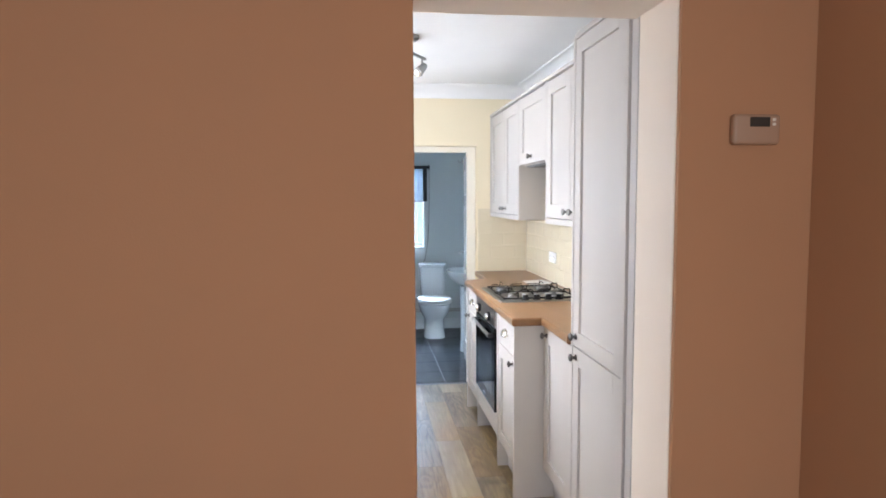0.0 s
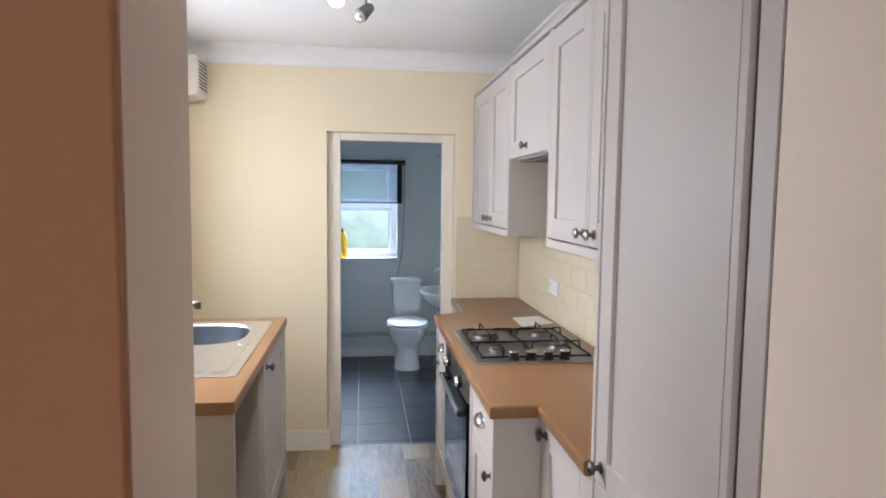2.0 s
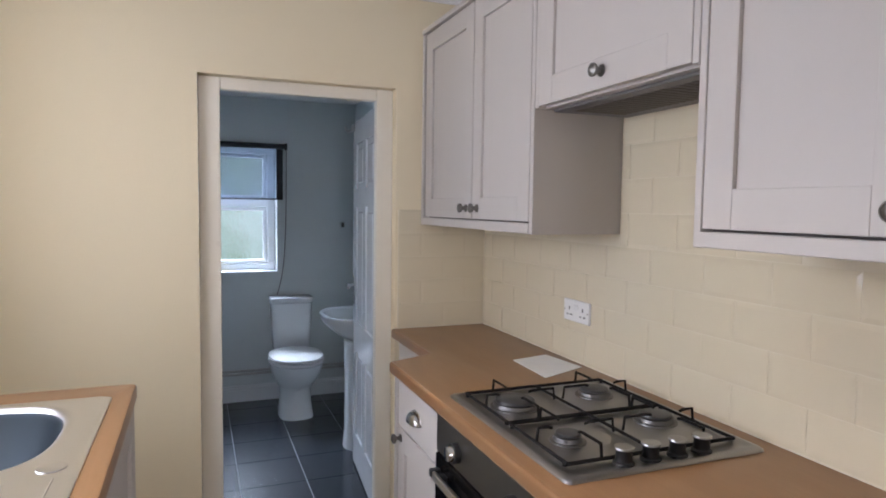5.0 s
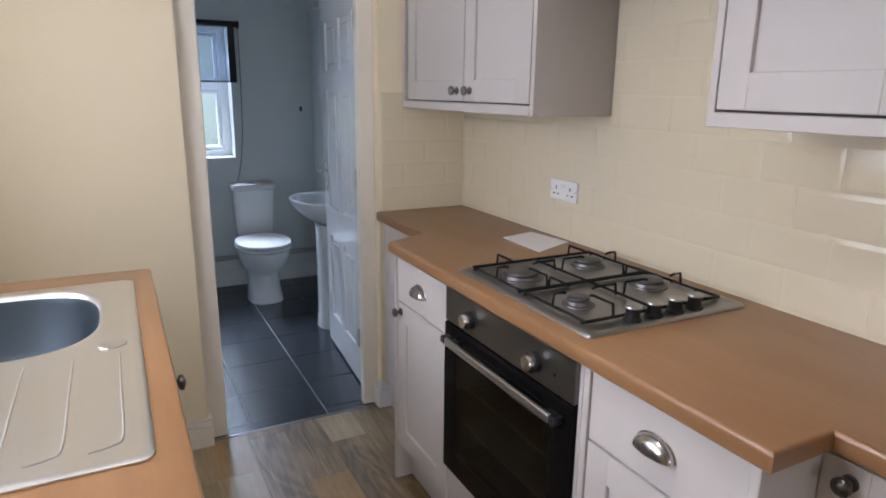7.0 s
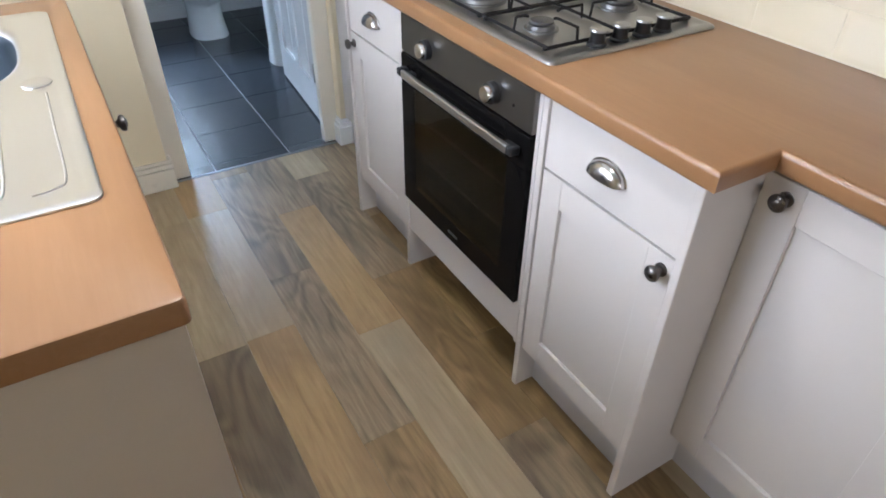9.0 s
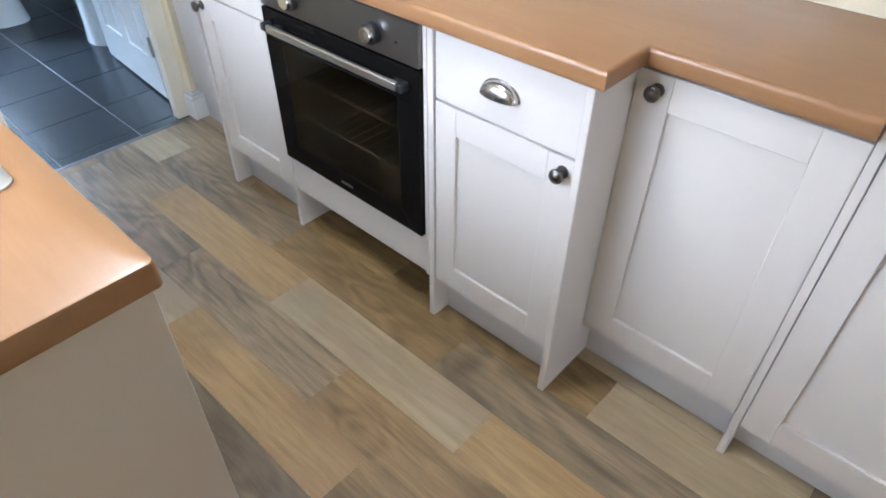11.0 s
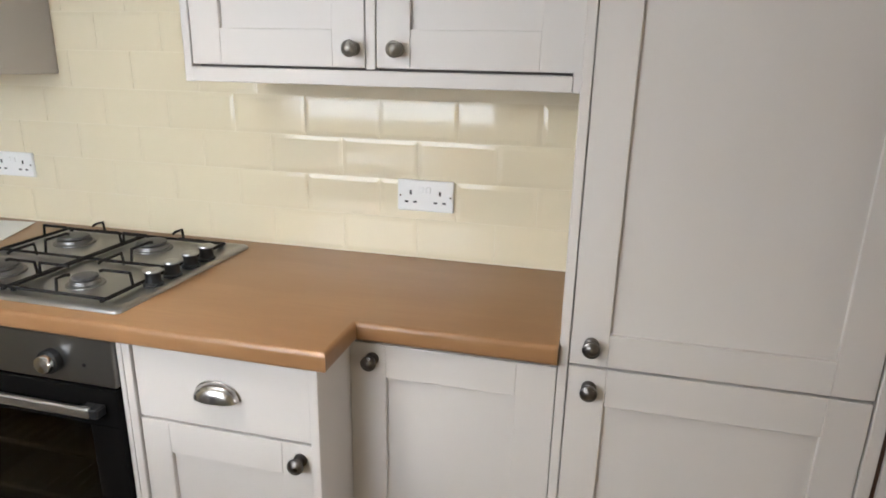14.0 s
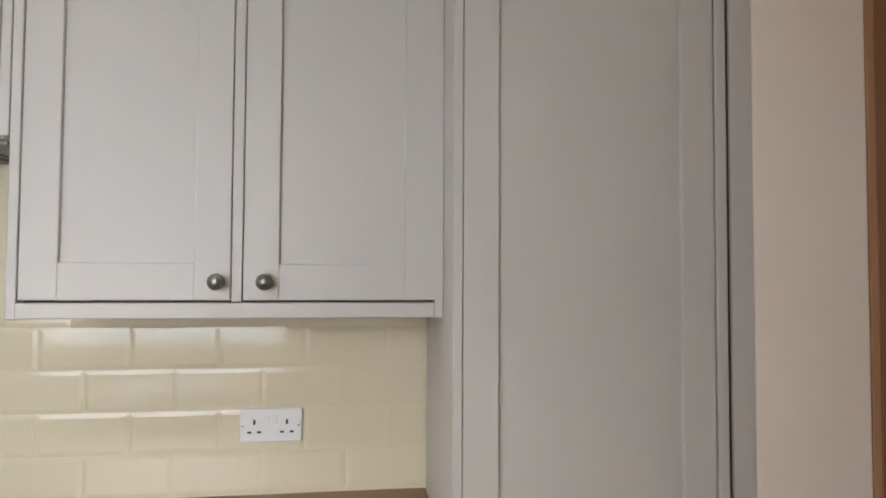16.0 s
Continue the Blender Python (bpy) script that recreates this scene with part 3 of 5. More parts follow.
def shaker(name, parent, face, y0, y1, z0, z1, stile=0.07, rail=0.076, side=-1, panel=True):
    """A framed door that faces -x (side -1) or +x (side 1): a sunk panel with stiles and rails round it."""
    b = face - side * 0.020
    if not panel:
        return part(name, block(face, b, y0, y1, z0, z1, bev=0.002), UNIT, parent)
    door = part(name, block(face - side * 0.009, b, y0 + stile - 0.002, y1 - stile + 0.002, z0 + rail - 0.002, z1 - rail + 0.002), UNIT, parent)
    for a, c in ((y0, y0 + stile), (y1 - stile, y1)):
        part("stile", block(face, b, a, c, z0, z1, bev=0.0012), UNIT, door)
    for a, c in ((z0, z0 + rail), (z1 - rail, z1)):
        part("rail", block(face, b, y0 + stile, y1 - stile, a, c, bev=0.0012), UNIT, door)
    return door


def knob(parent, x, y, z, side=-1, material=None):
    bm = bmesh.new()
    m = Matrix.Translation((x, y, z)) @ (AXIS_MX if side < 0 else AXIS_PX)
    lathe(bm, [(0.0135, 0.0), (0.0135, 0.003), (0.0075, 0.005), (0.006, 0.012), (0.0080, 0.016), (0.0145, 0.019), (0.0160, 0.023), (0.0152, 0.027), (0.0120, 0.0285), (0.0115, 0.0275), (0.0100, 0.0285), (0.006, 0.0315), (0.001, 0.032)], m, 20)
    return part("knob", bm, material or PEWTER, parent, "dark pewter round knob", smooth=40)


def cup_handle(parent, x, y, z):
    """A half-dome pull, open below."""
    bm = bmesh.new()
    nu, nv = 18, 7
    for scale_ in (1.0, 0.90):
        grid = []
        for i in range(nu + 1):
            a = math.pi * i / nu
            row = []
            for j in range(nv + 1):
                b = math.pi / 2 * j / nv
                row.append(bm.verts.new((x - 0.026 * scale_ * math.sin(b) ** 0.8 * math.sin(a) ** 0.6 - 0.0005, y + 0.047 * scale_ * math.cos(a), z + 0.034 * scale_ * math.sin(a) * math.cos(b))))
            grid.append(row)
        for i in range(nu):
            for j in range(nv):
                bm.faces.new((grid[i][j], grid[i + 1][j], grid[i + 1][j + 1], grid[i][j + 1]))
    bmesh.ops.remove_doubles(bm, verts=bm.verts, dist=1e-6)
    lip = [(x - 0.001, y + 0.0475 * math.cos(math.pi * k / 18), z + 0.0345 * math.sin(math.pi * k / 18)) for k in range(19)]
    tube(bm, lip, 0.0022, 6)
    return part("cup_handle", bm, NICKEL, parent, "shiny nickel cup handle", smooth=50)


F = 0.865      # door face of the deep units
FS = 1.004     # door face of the shallow units
BACK = WALL_E - 0.012

# deep drawer unit beside the step in the worktop
u = thing("base_unit", (1.12, 2.44, 0), "pale grey shaker base unit with one drawer over a door", "kitchen unit", "base units")
part("end_panel", block(F - 0.008, BACK, 2.232, 2.250, FL, TOP - 0.042, bev=0.0015), UNIT, u, "full-height painted end panel")
part("side_panel", block(F - 0.004, F + 0.09, 2.622, 2.640, FL, TOP - 0.042, bev=0.0015), UNIT, u)
part("carcass", block(F + 0.022, BACK, 2.250, 2.622, 0.190, TOP - 0.044), GAP, u)
part("plinth", block(F + 0.055, F + 0.071, 2.250, 2.622, FL + 0.001, 0.189), PLINTH, u, "recessed grey plinth board")
d = shaker("drawer_front", u, F, 2.252, 2.619, 0.746, 0.898, panel=False)
cup_handle(d, F, 2.440, 0.813)
d = shaker("door", u, F, 2.252, 2.619, 0.200, 0.741, 0.062, 0.070)
knob(d, F, 2.276, 0.709)

# oven housing
u = thing("oven_housing", (1.12, 2.94, 0), "pale grey oven housing with a panel below the oven", "kitchen unit", "base units")
part("side_panel", block(F - 0.004, BACK, 2.641, 2.652, 0.200, TOP - 0.042, bev=0.001), UNIT, u)
part("side_panel", block(F - 0.004, F + 0.45, 3.236, 3.252, FL, TOP - 0.042, bev=0.001), UNIT, u)
part("lower_panel", block(F, F + 0.02, 2.653, 3.235, 0.203, 0.331, bev=0.002), UNIT, u)
part("shelf", block(F + 0.022, BACK, 2.653, 3.235, 0.300, 0.318), GAP, u)
part("plinth", block(F + 0.40, F + 0.416, 2.653, 3.235, FL + 0.001, 0.198), PLINTH, u)

# far deep unit
u = thing("base_unit", (1.12, 3.44, 0), "pale grey shaker base unit beside the bathroom doorway", "kitchen unit", "base units")
part("end_panel", block(F - 0.008, BACK, 3.617, 3.633, FL, TOP - 0.042, bev=0.0015), UNIT, u, "full-height painted end panel")
part("carcass", block(F + 0.022, BACK, 3.254, 3.617, 0.190, TOP - 0.044), GAP, u)
part("plinth", block(F + 0.055, F + 0.071, 3.254, 3.617, FL + 0.001, 0.189), PLINTH, u, "recessed grey plinth board")
d = shaker("drawer_front", u, F, 3.256, 3.614, 0.746, 0.898, panel=False)
cup_handle(d, F, 3.440, 0.808)
d = shaker("door", u, F, 3.256, 3.614, 0.200, 0.741, 0.062, 0.070)
knob(d, F, 3.588, 0.709)

# shallow filler beyond the far unit
u = thing("filler_unit", (1.2, 3.9, 0), "pale grey shallow filler unit in the corner", "kitchen unit", "base units")
part("front", block(FS + 0.022, FS + 0.040, 3.634, WALL_N - 0.03, 0.19, TOP - 0.042, bev=0.0015), UNIT, u)
part("plinth", block(FS + 0.05, FS + 0.066, 3.634, WALL_N - 0.03, FL + 0.001, 0.19), PLINTH, u)

# shallow unit below the step
u = thing("base_unit", (1.2, 2.02, 0), "pale grey shallow shaker unit with a single door", "kitchen unit", "base units")
part("carcass", block(FS + 0.022, BACK, 1.826, 2.231, 0.185, TOP - 0.044), GAP, u)
part("plinth", block(FS + 0.055, FS + 0.071, 1.826, 2.231, FL + 0.001, 0.190), PLINTH, u, "recessed grey plinth board")
d = shaker("door", u, FS, 1.8270, 2.2305, 0.194, 0.896, 0.074, 0.070)
knob(d, FS, 2.184, 0.864)

# tall unit
u = thing("tall_unit", (1.2, 1.55, 0), "tall pale grey shaker larder unit with two doors", "larder unit")
part("side_panel", block(FS - 0.003, BACK, 1.8080, 1.8255, FL, 2.155, bev=0.0015), UNIT, u, "full-height painted side panel")
part("side_panel", block(FS - 0.002, BACK, 1.290, 1.312, FL, 2.155, bev=0.0015), UNIT, u)
part("carcass", block(FS + 0.022, BACK, 1.312, 1.807, 0.165, 2.150), GAP, u)
part("plinth", block(FS + 0.060, FS + 0.076, 1.312, 1.807, FL + 0.001, 0.165), PLINTH, u, "recessed grey plinth board")
part("top_rail", block(FS - 0.002, FS + 0.02, 1.312, 1.807, 2.142, 2.165, bev=0.001), UNIT, u)
# strip added in the gap; its brown is the gap's shadow put into colour
part("gap_shade_strip", block(FS + 0.010, FS + 0.030, 1.2785, 1.2890, FL, 2.150), GAP_SHADE, u, "dark brown strip standing in for the shadow gap")
part("filler", block(FS + 0.004, FS + 0.026, 1.2315, 1.2780, FL, 2.150), UNIT, u, "narrow filler strip against the wall")
d = shaker("upper_door", u, FS, 1.315, 1.8062, 0.909, 2.138, 0.066, 0.062)
knob(d, FS, 1.770, 0.950)
d = shaker("lower_door", u, FS, 1.315, 1.8062, 0.168, 0.904, 0.067, 0.074)
knob(d, FS, 1.768, 0.865)

# worktop with its two steps, one continuous board
bm = bmesh.new()
face = prism(bm, [(0.842, 2.208), (0.984, 2.208), (0.984, 1.8265), (WALL_E - 0.001, 1.8265), (WALL_E - 0.001, WALL_N - 0.001), (1.003, WALL_N - 0.001), (1.003, 3.712), (0.842, 3.642)], TOP - 0.040, TOP)
bmesh.ops.bevel(bm, geom=[e for e in bm.edges if all(v.co.x < 1.01 for v in e.verts) and abs(e.verts[0].co.z - e.verts[1].co.z) < 1e-5], offset=0.010, segments=4, affect="EDGES", profile=0.5)
solid("worktop", bm, WORKTOP, "beech-effect laminate worktop with a stepped front edge", "worktop", smooth=35)

# ---------------------------------------------------------------- oven
OY0, OY1 = 2.654, 3.234
o = thing("built_in_oven", (1.1, 2.944, 0.338), "built-in oven with black glass door and steel control panel", "oven")
part("control_panel", block(F - 0.014, F + 0.02, OY0, OY1, 0.804, 0.903, bev=0.002), OVEN_STEEL, o, "brushed steel control panel")
for y in (2.795, 3.092):
    bm = bmesh.new()
    lathe(bm, [(0.0205, 0), (0.0205, 0.004), (0.0190, 0.006), (0.0185, 0.026), (0.0170, 0.0285), (0.001, 0.029)], Matrix.Translation((F - 0.014, y, 0.848)) @ AXIS_MX, 28)
    k = part("control_knob", bm, CHROME, o, "steel rotary knob with black collar", smooth=35)
    bm = bmesh.new()
    lathe(bm, [(0.0255, 0), (0.0250, 0.014), (0.0235, 0.0155), (0.001, 0.0157)], Matrix.Translation((F - 0.0141, y, 0.848)) @ AXIS_MX, 28)
    part("collar", bm, BLACK, k, smooth=35)
bm = bmesh.new()
lathe(bm, [(0.004, 0), (0.004, 0.0012), (0.001, 0.0015)], Matrix.Translation((F - 0.014, 2.722, 0.846)) @ AXIS_MX, 12)
part("indicator_light", bm, BLACK, o)
# door: black glass rim round a tinted window, with the cavity behind it
door = part("oven_door", block(F - 0.016, F + 0.012, OY0, OY1, 0.716, 0.799, bev=0.002), BLACK_GLASS, o, "black glass oven door")
for nm, q in (("lower_rail", (OY0, OY1, 0.338, 0.402)), ("stile", (OY0, OY0 + 0.072, 0.402, 0.716)), ("stile", (OY1 - 0.072, OY1, 0.402, 0.716))):
    part(nm, block(F - 0.016, F + 0.012, *q), BLACK_GLASS, door)
part("window_pane", block(F - 0.0155, F - 0.0115, OY0 + 0.070, OY1 - 0.070, 0.400, 0.718), OVEN_GLASS, door)
bm = bmesh.new()
box(bm, F - 0.046, F - 0.034, OY0 + 0.045, OY1 - 0.050, 0.748, 0.770, bev=0.004, seg=2)
part("handle", bm, STEEL, door, "flat brushed steel bar handle")
for y in (OY0 + 0.058, OY1 - 0.075):
    part("handle_post", block(F - 0.0345, F - 0.016, y - 0.014, y + 0.014, 0.750, 0.768, bev=0.003), BLACK, door)
for y in (OY0 + 0.036, OY1 - 0.036):
    part("handle_end", block(F - 0.0455, F - 0.0175, y - 0.010, y + 0.010, 0.7485, 0.7695, bev=0.003), BLACK, door, "black plastic handle end")
part("badge", block(F - 0.0172, F - 0.016, 2.925, 2.972, 0.361, 0.369), OVEN_STEEL, door)
bm = bmesh.new()
for q in ((F + 0.012, F + 0.45, OY0 + 0.03, OY1 - 0.03, 0.375, 0.385), (F + 0.012, F + 0.45, OY0 + 0.03, OY1 - 0.03, 0.74, 0.75), (F + 0.012, F + 0.45, OY0 + 0.02, OY0 + 0.03, 0.375, 0.75), (F + 0.012, F + 0.45, OY1 - 0.03, OY1 - 0.02, 0.375, 0.75), (F + 0.45, F + 0.46, OY0 + 0.02, OY1 - 0.02, 0.375, 0.75)):
    box(bm, *q)
part("cavity", bm, CAVITY, o, "dark enamel oven cavity")
for z in (0.478, 0.600):
    bm = bmesh.new()
    for x in (F + 0.03, F + 0.42):
        tube(bm, [(x, OY0 + 0.032, z), (x, OY1 - 0.032, z)], 0.0048, 6)
    for i in range(15):
        y = OY0 + 0.05 + i * (OY1 - OY0 - 0.10) / 14
        tube(bm, [(F + 0.03, y, z), (F + 0.42, y, z)], 0.0015, 5)
    part("rack", bm, DULL_CAST, o, "wire oven rack")

# ---------------------------------------------------------------- hob
HX0, HX1, HY0, HY1 = 0.882, 1.363, 2.656, 3.228
h = thing("gas_hob", (1.12, 2.94, TOP), "stainless steel four-burner gas hob with black pan supports", "hob")
bm = bmesh.new()
loft(bm, [rounded((HX0 + HX1) / 2, (HY0 + HY1) / 2, (HX1 - HX0) / 2 - i, (HY1 - HY0) / 2 - i, 0.014, TOP + z, 32) for i, z in ((0, 0.0005), (0, 0.004), (0.004, 0.008), (0.016, 0.0095), (0.022, 0.007), (0.05, 0.0065))])
part("plate", bm, HOB_STEEL, h, "brushed stainless steel plate", smooth=60)
for bx_, by_, br in ((0.997, 3.075, 0.050), (1.243, 3.095, 0.038), (0.995, 2.832, 0.028), (1.258, 2.872, 0.038)):
    at = Matrix.Translation((bx_, by_, TOP + 0.0062))
    bm = bmesh.new()
    lathe(bm, [(br + 0.012, 0), (br + 0.011, 0.003), (br + 0.004, 0.004), (br + 0.002, 0.012), (br - 0.006, 0.014), (0.002, 0.014)], at, 32)
    b = part("burner", bm, DULL_CAST, h, "cast burner ring", smooth=40)
    bm = bmesh.new()
    lathe(bm, [(br - 0.003, 0.0142), (br - 0.001, 0.016), (br - 0.002, 0.0205), (br - 0.008, 0.0225), (0.002, 0.0228)], at, 32)
    part("burner_cap", bm, CAP_GREY, b, smooth=40)
for gy0, gy1 in ((2.956, 3.196), (2.712, 2.950)):
    z0, z1, r = TOP + 0.014, TOP + 0.043, 0.0042
    bm = bmesh.new()
    gx0, gx1 = 0.918, 1.330
    tube(bm, [(gx0, gy0, z0), (gx1, gy0, z0), (gx1, gy1, z0), (gx0, gy1, z0), (gx0, gy0, z0)], r, 6)
    for cx in (0.995, 1.250):
        cy = (gy0 + gy1) / 2
        for sx, sy in ((1, 0), (-1, 0), (0, 1), (0, -1)):
            ex = cx + sx * (0.115 if cx > 1.1 and sx < 0 or cx < 1.1 and sx > 0 else 0.078)
            if sy:
                ey = gy1 if sy > 0 else gy0
                pts = [(cx, ey, z0), (cx, ey - sy * 0.004, z1), (cx, cy + sy * 0.050, z1), (cx, cy + sy * 0.040, z1 - 0.003)]
            else:
                edge = gx1 if cx > 1.1 and sx > 0 else gx0 if cx < 1.1 and sx < 0 else ex
                pts = [(edge, cy, z0), (edge - sx * 0.004, cy, z1), (cx + sx * 0.050, cy, z1), (cx + sx * 0.040, cy, z1 - 0.003)]
            tube(bm, pts, r * 0.85, 6)
    mid = (gx0 + gx1) / 2
    tube(bm, [(mid, gy0, z0), (mid, gy1, z0)], r * 0.9, 6)
    for x in (gx0, gx1):
        for y in (gy0 + 0.01, gy1 - 0.01):
            lathe(bm, [(0.005, -0.0078), (0.005, 0.0)], Matrix.Translation((x, y, z0)), 8)
    part("pan_support", bm, BLACK_IRON, h, "black wire pan support", smooth=50)
for x in (1.030, 1.094, 1.160, 1.222):
    bm = bmesh.new()
    at = Matrix.Translation((x, 2.690, TOP + 0.0066))
    lathe(bm, [(0.021, 0), (0.021, 0.005), (0.0170, 0.008), (0.0155, 0.026), (0.0185, 0.031), (0.001, 0.0312)], at, 24)
    k = part("control_knob", bm, BLACK, h, "black knob with a bright cap", smooth=40)
    bm = bmesh.new()
    lathe(bm, [(0.0185, 0.0313), (0.0195, 0.033), (0.0185, 0.036), (0.012, 0.037), (0.001, 0.037)], at, 24)
    part("cap", bm, CAP_STEEL, k, smooth=40)

bm = bmesh.new()
prism(bm, [(1.217, 3.300), (1.393, 3.376), (1.370, 3.559), (1.226, 3.524)], TOP + 0.0008, TOP + 0.0022)
solid("leaflet", bm, PAPER, "white paper leaflet lying on the worktop behind the hob", "leaflet")

# ---------------------------------------------------------------- wall units
W = 1.122
WB = WALL_E - 0.002


def wall_unit(y0, y1, z0, z1, doors, label, lower=0.030):
    u = thing("wall_unit", ((W + WB) / 2, (y0 + y1) / 2, z0), label, "wall unit", "wall units")
    part("side_panel", block(W, WB, y0, y0 + 0.018, z0, z1, bev=0.0015), UNIT, u)
    part("side_panel", block(W, WB, y1 - 0.018, y1, z0, z1, bev=0.0015), UNIT, u)
    part("base", block(W + 0.024, WB, y0 + 0.018, y1 - 0.018, z0 + lower * 0.4, z0 + lower * 0.4 + 0.016), UNIT, u)
    part("carcass", block(W + 0.030, WB, y0 + 0.018, y1 - 0.018, z0 + lower * 0.4 + 0.017, z1 - 0.01), GAP, u)
    part("top_rail", block(W - 0.004, W + 0.10, y0, y1, z1 + 0.001, z1 + 0.020, bev=0.003), UNIT, u, "thin cornice rail")
    if lower:
        part("light_rail", block(W - 0.003, W + 0.022, y0 + 0.018, y1 - 0.018, z0 + 0.001, z0 + lower, bev=0.0015), UNIT, u)
    for a, b, ky in doors:
        flap = ky is None
        dd = shaker("door", u, W, a, b, z0 + lower + 0.005, z1 - 0.010, 0.066, 0.070)
        if flap:
            knob(dd, W, 2.932, z0 + 0.044, material=ANTIQUE)
        else:
            knob(dd, W, ky, z0 + lower + 0.040, material=ANTIQUE)
            
    return u


u = wall_unit(1.8262, 2.630, 1.376, 2.128, ((1.838, 2.212, 2.170), (2.236, 2.609, 2.258)), "pale grey double shaker wall unit beside the larder unit")
part("mid_post", block(W, W + 0.022, 2.2145, 2.2335, 1.408, 2.120, bev=0.001), UNIT, u)
wall_unit(2.632, 3.230, 1.712, 2.128, ((2.652, 3.212, None),), "pale grey shaker bridging unit over the hob", lower=0.0)
wall_unit(3.234, 4.150, 1.372, 2.128, ((3.256, 3.640, 3.600), (3.646, 4.100, 3.690)), "pale grey double shaker wall unit in the corner")
ex = thing("extractor_hood", (1.27, 2.93, 1.69), "dark grey extractor underside below the bridging unit", "extractor hood")
part("underside", block(W + 0.045, WB - 0.012, 2.655, 3.209, 1.703, 1.7115, bev=0.002), coat("grey_hood_metal", (0.20, 0.20, 0.205), 0.45, metal=0.6), ex)
bm = bmesh.new()
for i in range(18):
    y = 2.72 + i * 0.025
    box(bm, W + 0.08, WB - 0.06, y, y + 0.014, 1.701, 1.703)
part("grease_filter", bm, GAP, ex)
# three small lights below the double wall unit
for y in (2.02, 2.24, 2.46):
    bm = bmesh.new()
    lathe(bm, [(0.024, 0.0), (0.024, 0.007), (0.019, 0.010), (0.001, 0.0102)], Matrix.Translation((W + 0.11, y, 1.3878)) @ Matrix.Rotation(math.pi, 4, "X"), 20)
    solid("cabinet_light", bm, IVORY_PLASTIC, "small round unlit light fixed below the wall unit", "cabinet light", group="under-cabinet lights", smooth=40)


# ---------------------------------------------------------------- sockets
def socket(x, y0, y1, z0, z1, label, group="double sockets"):
    s = thing("double_socket", (x, (y0 + y1) / 2, z0), label, "socket", group)
    part("plate", block(x - 0.010, x - 0.0005, y0, y1, z0, z1, bev=0.003, seg=2), WHITE_PLASTIC, s)
    w, hgt = y1 - y0, z1 - z0
    for q in (0.24, 0.76):
        cy = y0 + w * q
        for dy, dz, a, b in ((0, 0.60, 0.0025, 0.0055), (-0.011, 0.30, 0.0045, 0.0022), (0.011, 0.30, 0.0045, 0.0022)):
            part("pin_hole", block(x - 0.0108, x - 0.0098, cy + dy - a, cy + dy + a, z0 + hgt * dz - b, z0 + hgt * dz + b), BLACK, s)
    for q in (0.44, 0.56):
        cy = y0 + w * q
        part("rocker_switch", block(x - 0.0135, x - 0.010, cy - 0.0055, cy + 0.0055, z0 + hgt * 0.58, z0 + hgt * 0.80, bev=0.0015), WHITE_PLASTIC, s)
    for dy in (0.055, 0.945):
        bm = bmesh.new()
        lathe(bm, [(0.0026, 0), (0.0026, 0.0006), (0.0006, 0.0008)], Matrix.Translation((x - 0.010, y0 + w * dy, z0 + hgt / 2)) @ AXIS_MX, 10)
        part("screw", bm, NICKEL, s)
    return s


socket(1.4105, 2.120, 2.262, 1.070, 1.147, "white plastic double socket on cream tiles by the larder unit")
socket(1.4105, 3.358, 3.502, 1.080, 1.150, "white plastic double socket on cream tiles behind the hob")

# ---------------------------------------------------------------- sink run
LX, LY0, LY1 = 0.108, 2.321, 3.620
SX0, SX1, SY0, SY1 = -0.415, -0.012, 3.035, 3.468


def sink_board(inset, z):
    return rounded((WALL_W + 0.001 + LX) / 2, (LY0 + LY1) / 2, (LX - WALL_W - 0.001) / 2 - inset, (LY1 - LY0) / 2 - inset, 0.010, z, 72)


def bowl_cut(z):
    return oval((SX0 + SX1) / 2, (SY0 + SY1) / 2, (SX1 - SX0) / 2 + 0.006, (SY1 - SY0) / 2 + 0.006, z, 72, 2.9)


bm = bmesh.new()
loops = [sink_board(0.003, TOP - 0.040), sink_board(0.0, TOP - 0.037), sink_board(0.0, TOP - 0.007), sink_board(0.002, TOP - 0.002), sink_board(0.006, TOP), bowl_cut(TOP), bowl_cut(TOP - 0.040), sink_board(0.003, TOP - 0.040)]
loft(bm, loops, close_top=False, close_low=False)
bmesh.ops.remove_doubles(bm, verts=bm.verts, dist=1e-6)
solid("worktop", bm, WORKTOP, "beech-effect laminate worktop holding the sink", "worktop", smooth=35)

u = thing("sink_unit", (-0.2, 3.2, 0), "pale grey sink base unit with a shaker door", "kitchen unit")
part("side_panel", block(WALL_W + 0.06, 0.083, 2.905, 2.923, FL, TOP - 0.042), UNIT, u)
part("side_panel", block(WALL_W + 0.06, 0.102, 3.575, 3.593, FL, TOP - 0.042), UNIT, u)
part("back_panel", block(WALL_W + 0.05, WALL_W + 0.058, 2.905, 3.593, 0.19, TOP - 0.25), GAP, u)
part("plinth", block(0.02, 0.036, 2.924, 3.574, FL + 0.001, 0.188), PLINTH, u)
part("bottom", block(WALL_W + 0.06, 0.082, 2.924, 3.574, 0.188, 0.204), UNIT, u)
d = shaker("door", u, 0.101, 2.926, 3.572, 0.198, 0.896, 0.07, 0.076, side=1)
knob(d, 0.101, 2.985, 0.868, side=1)
solid("end_panel", block(WALL_W + 0.003, 0.100, 2.346, 2.366, FL, TOP - 0.041, bev=0.0015), UNIT, "pale grey end panel holding up the sink worktop", "end panel")

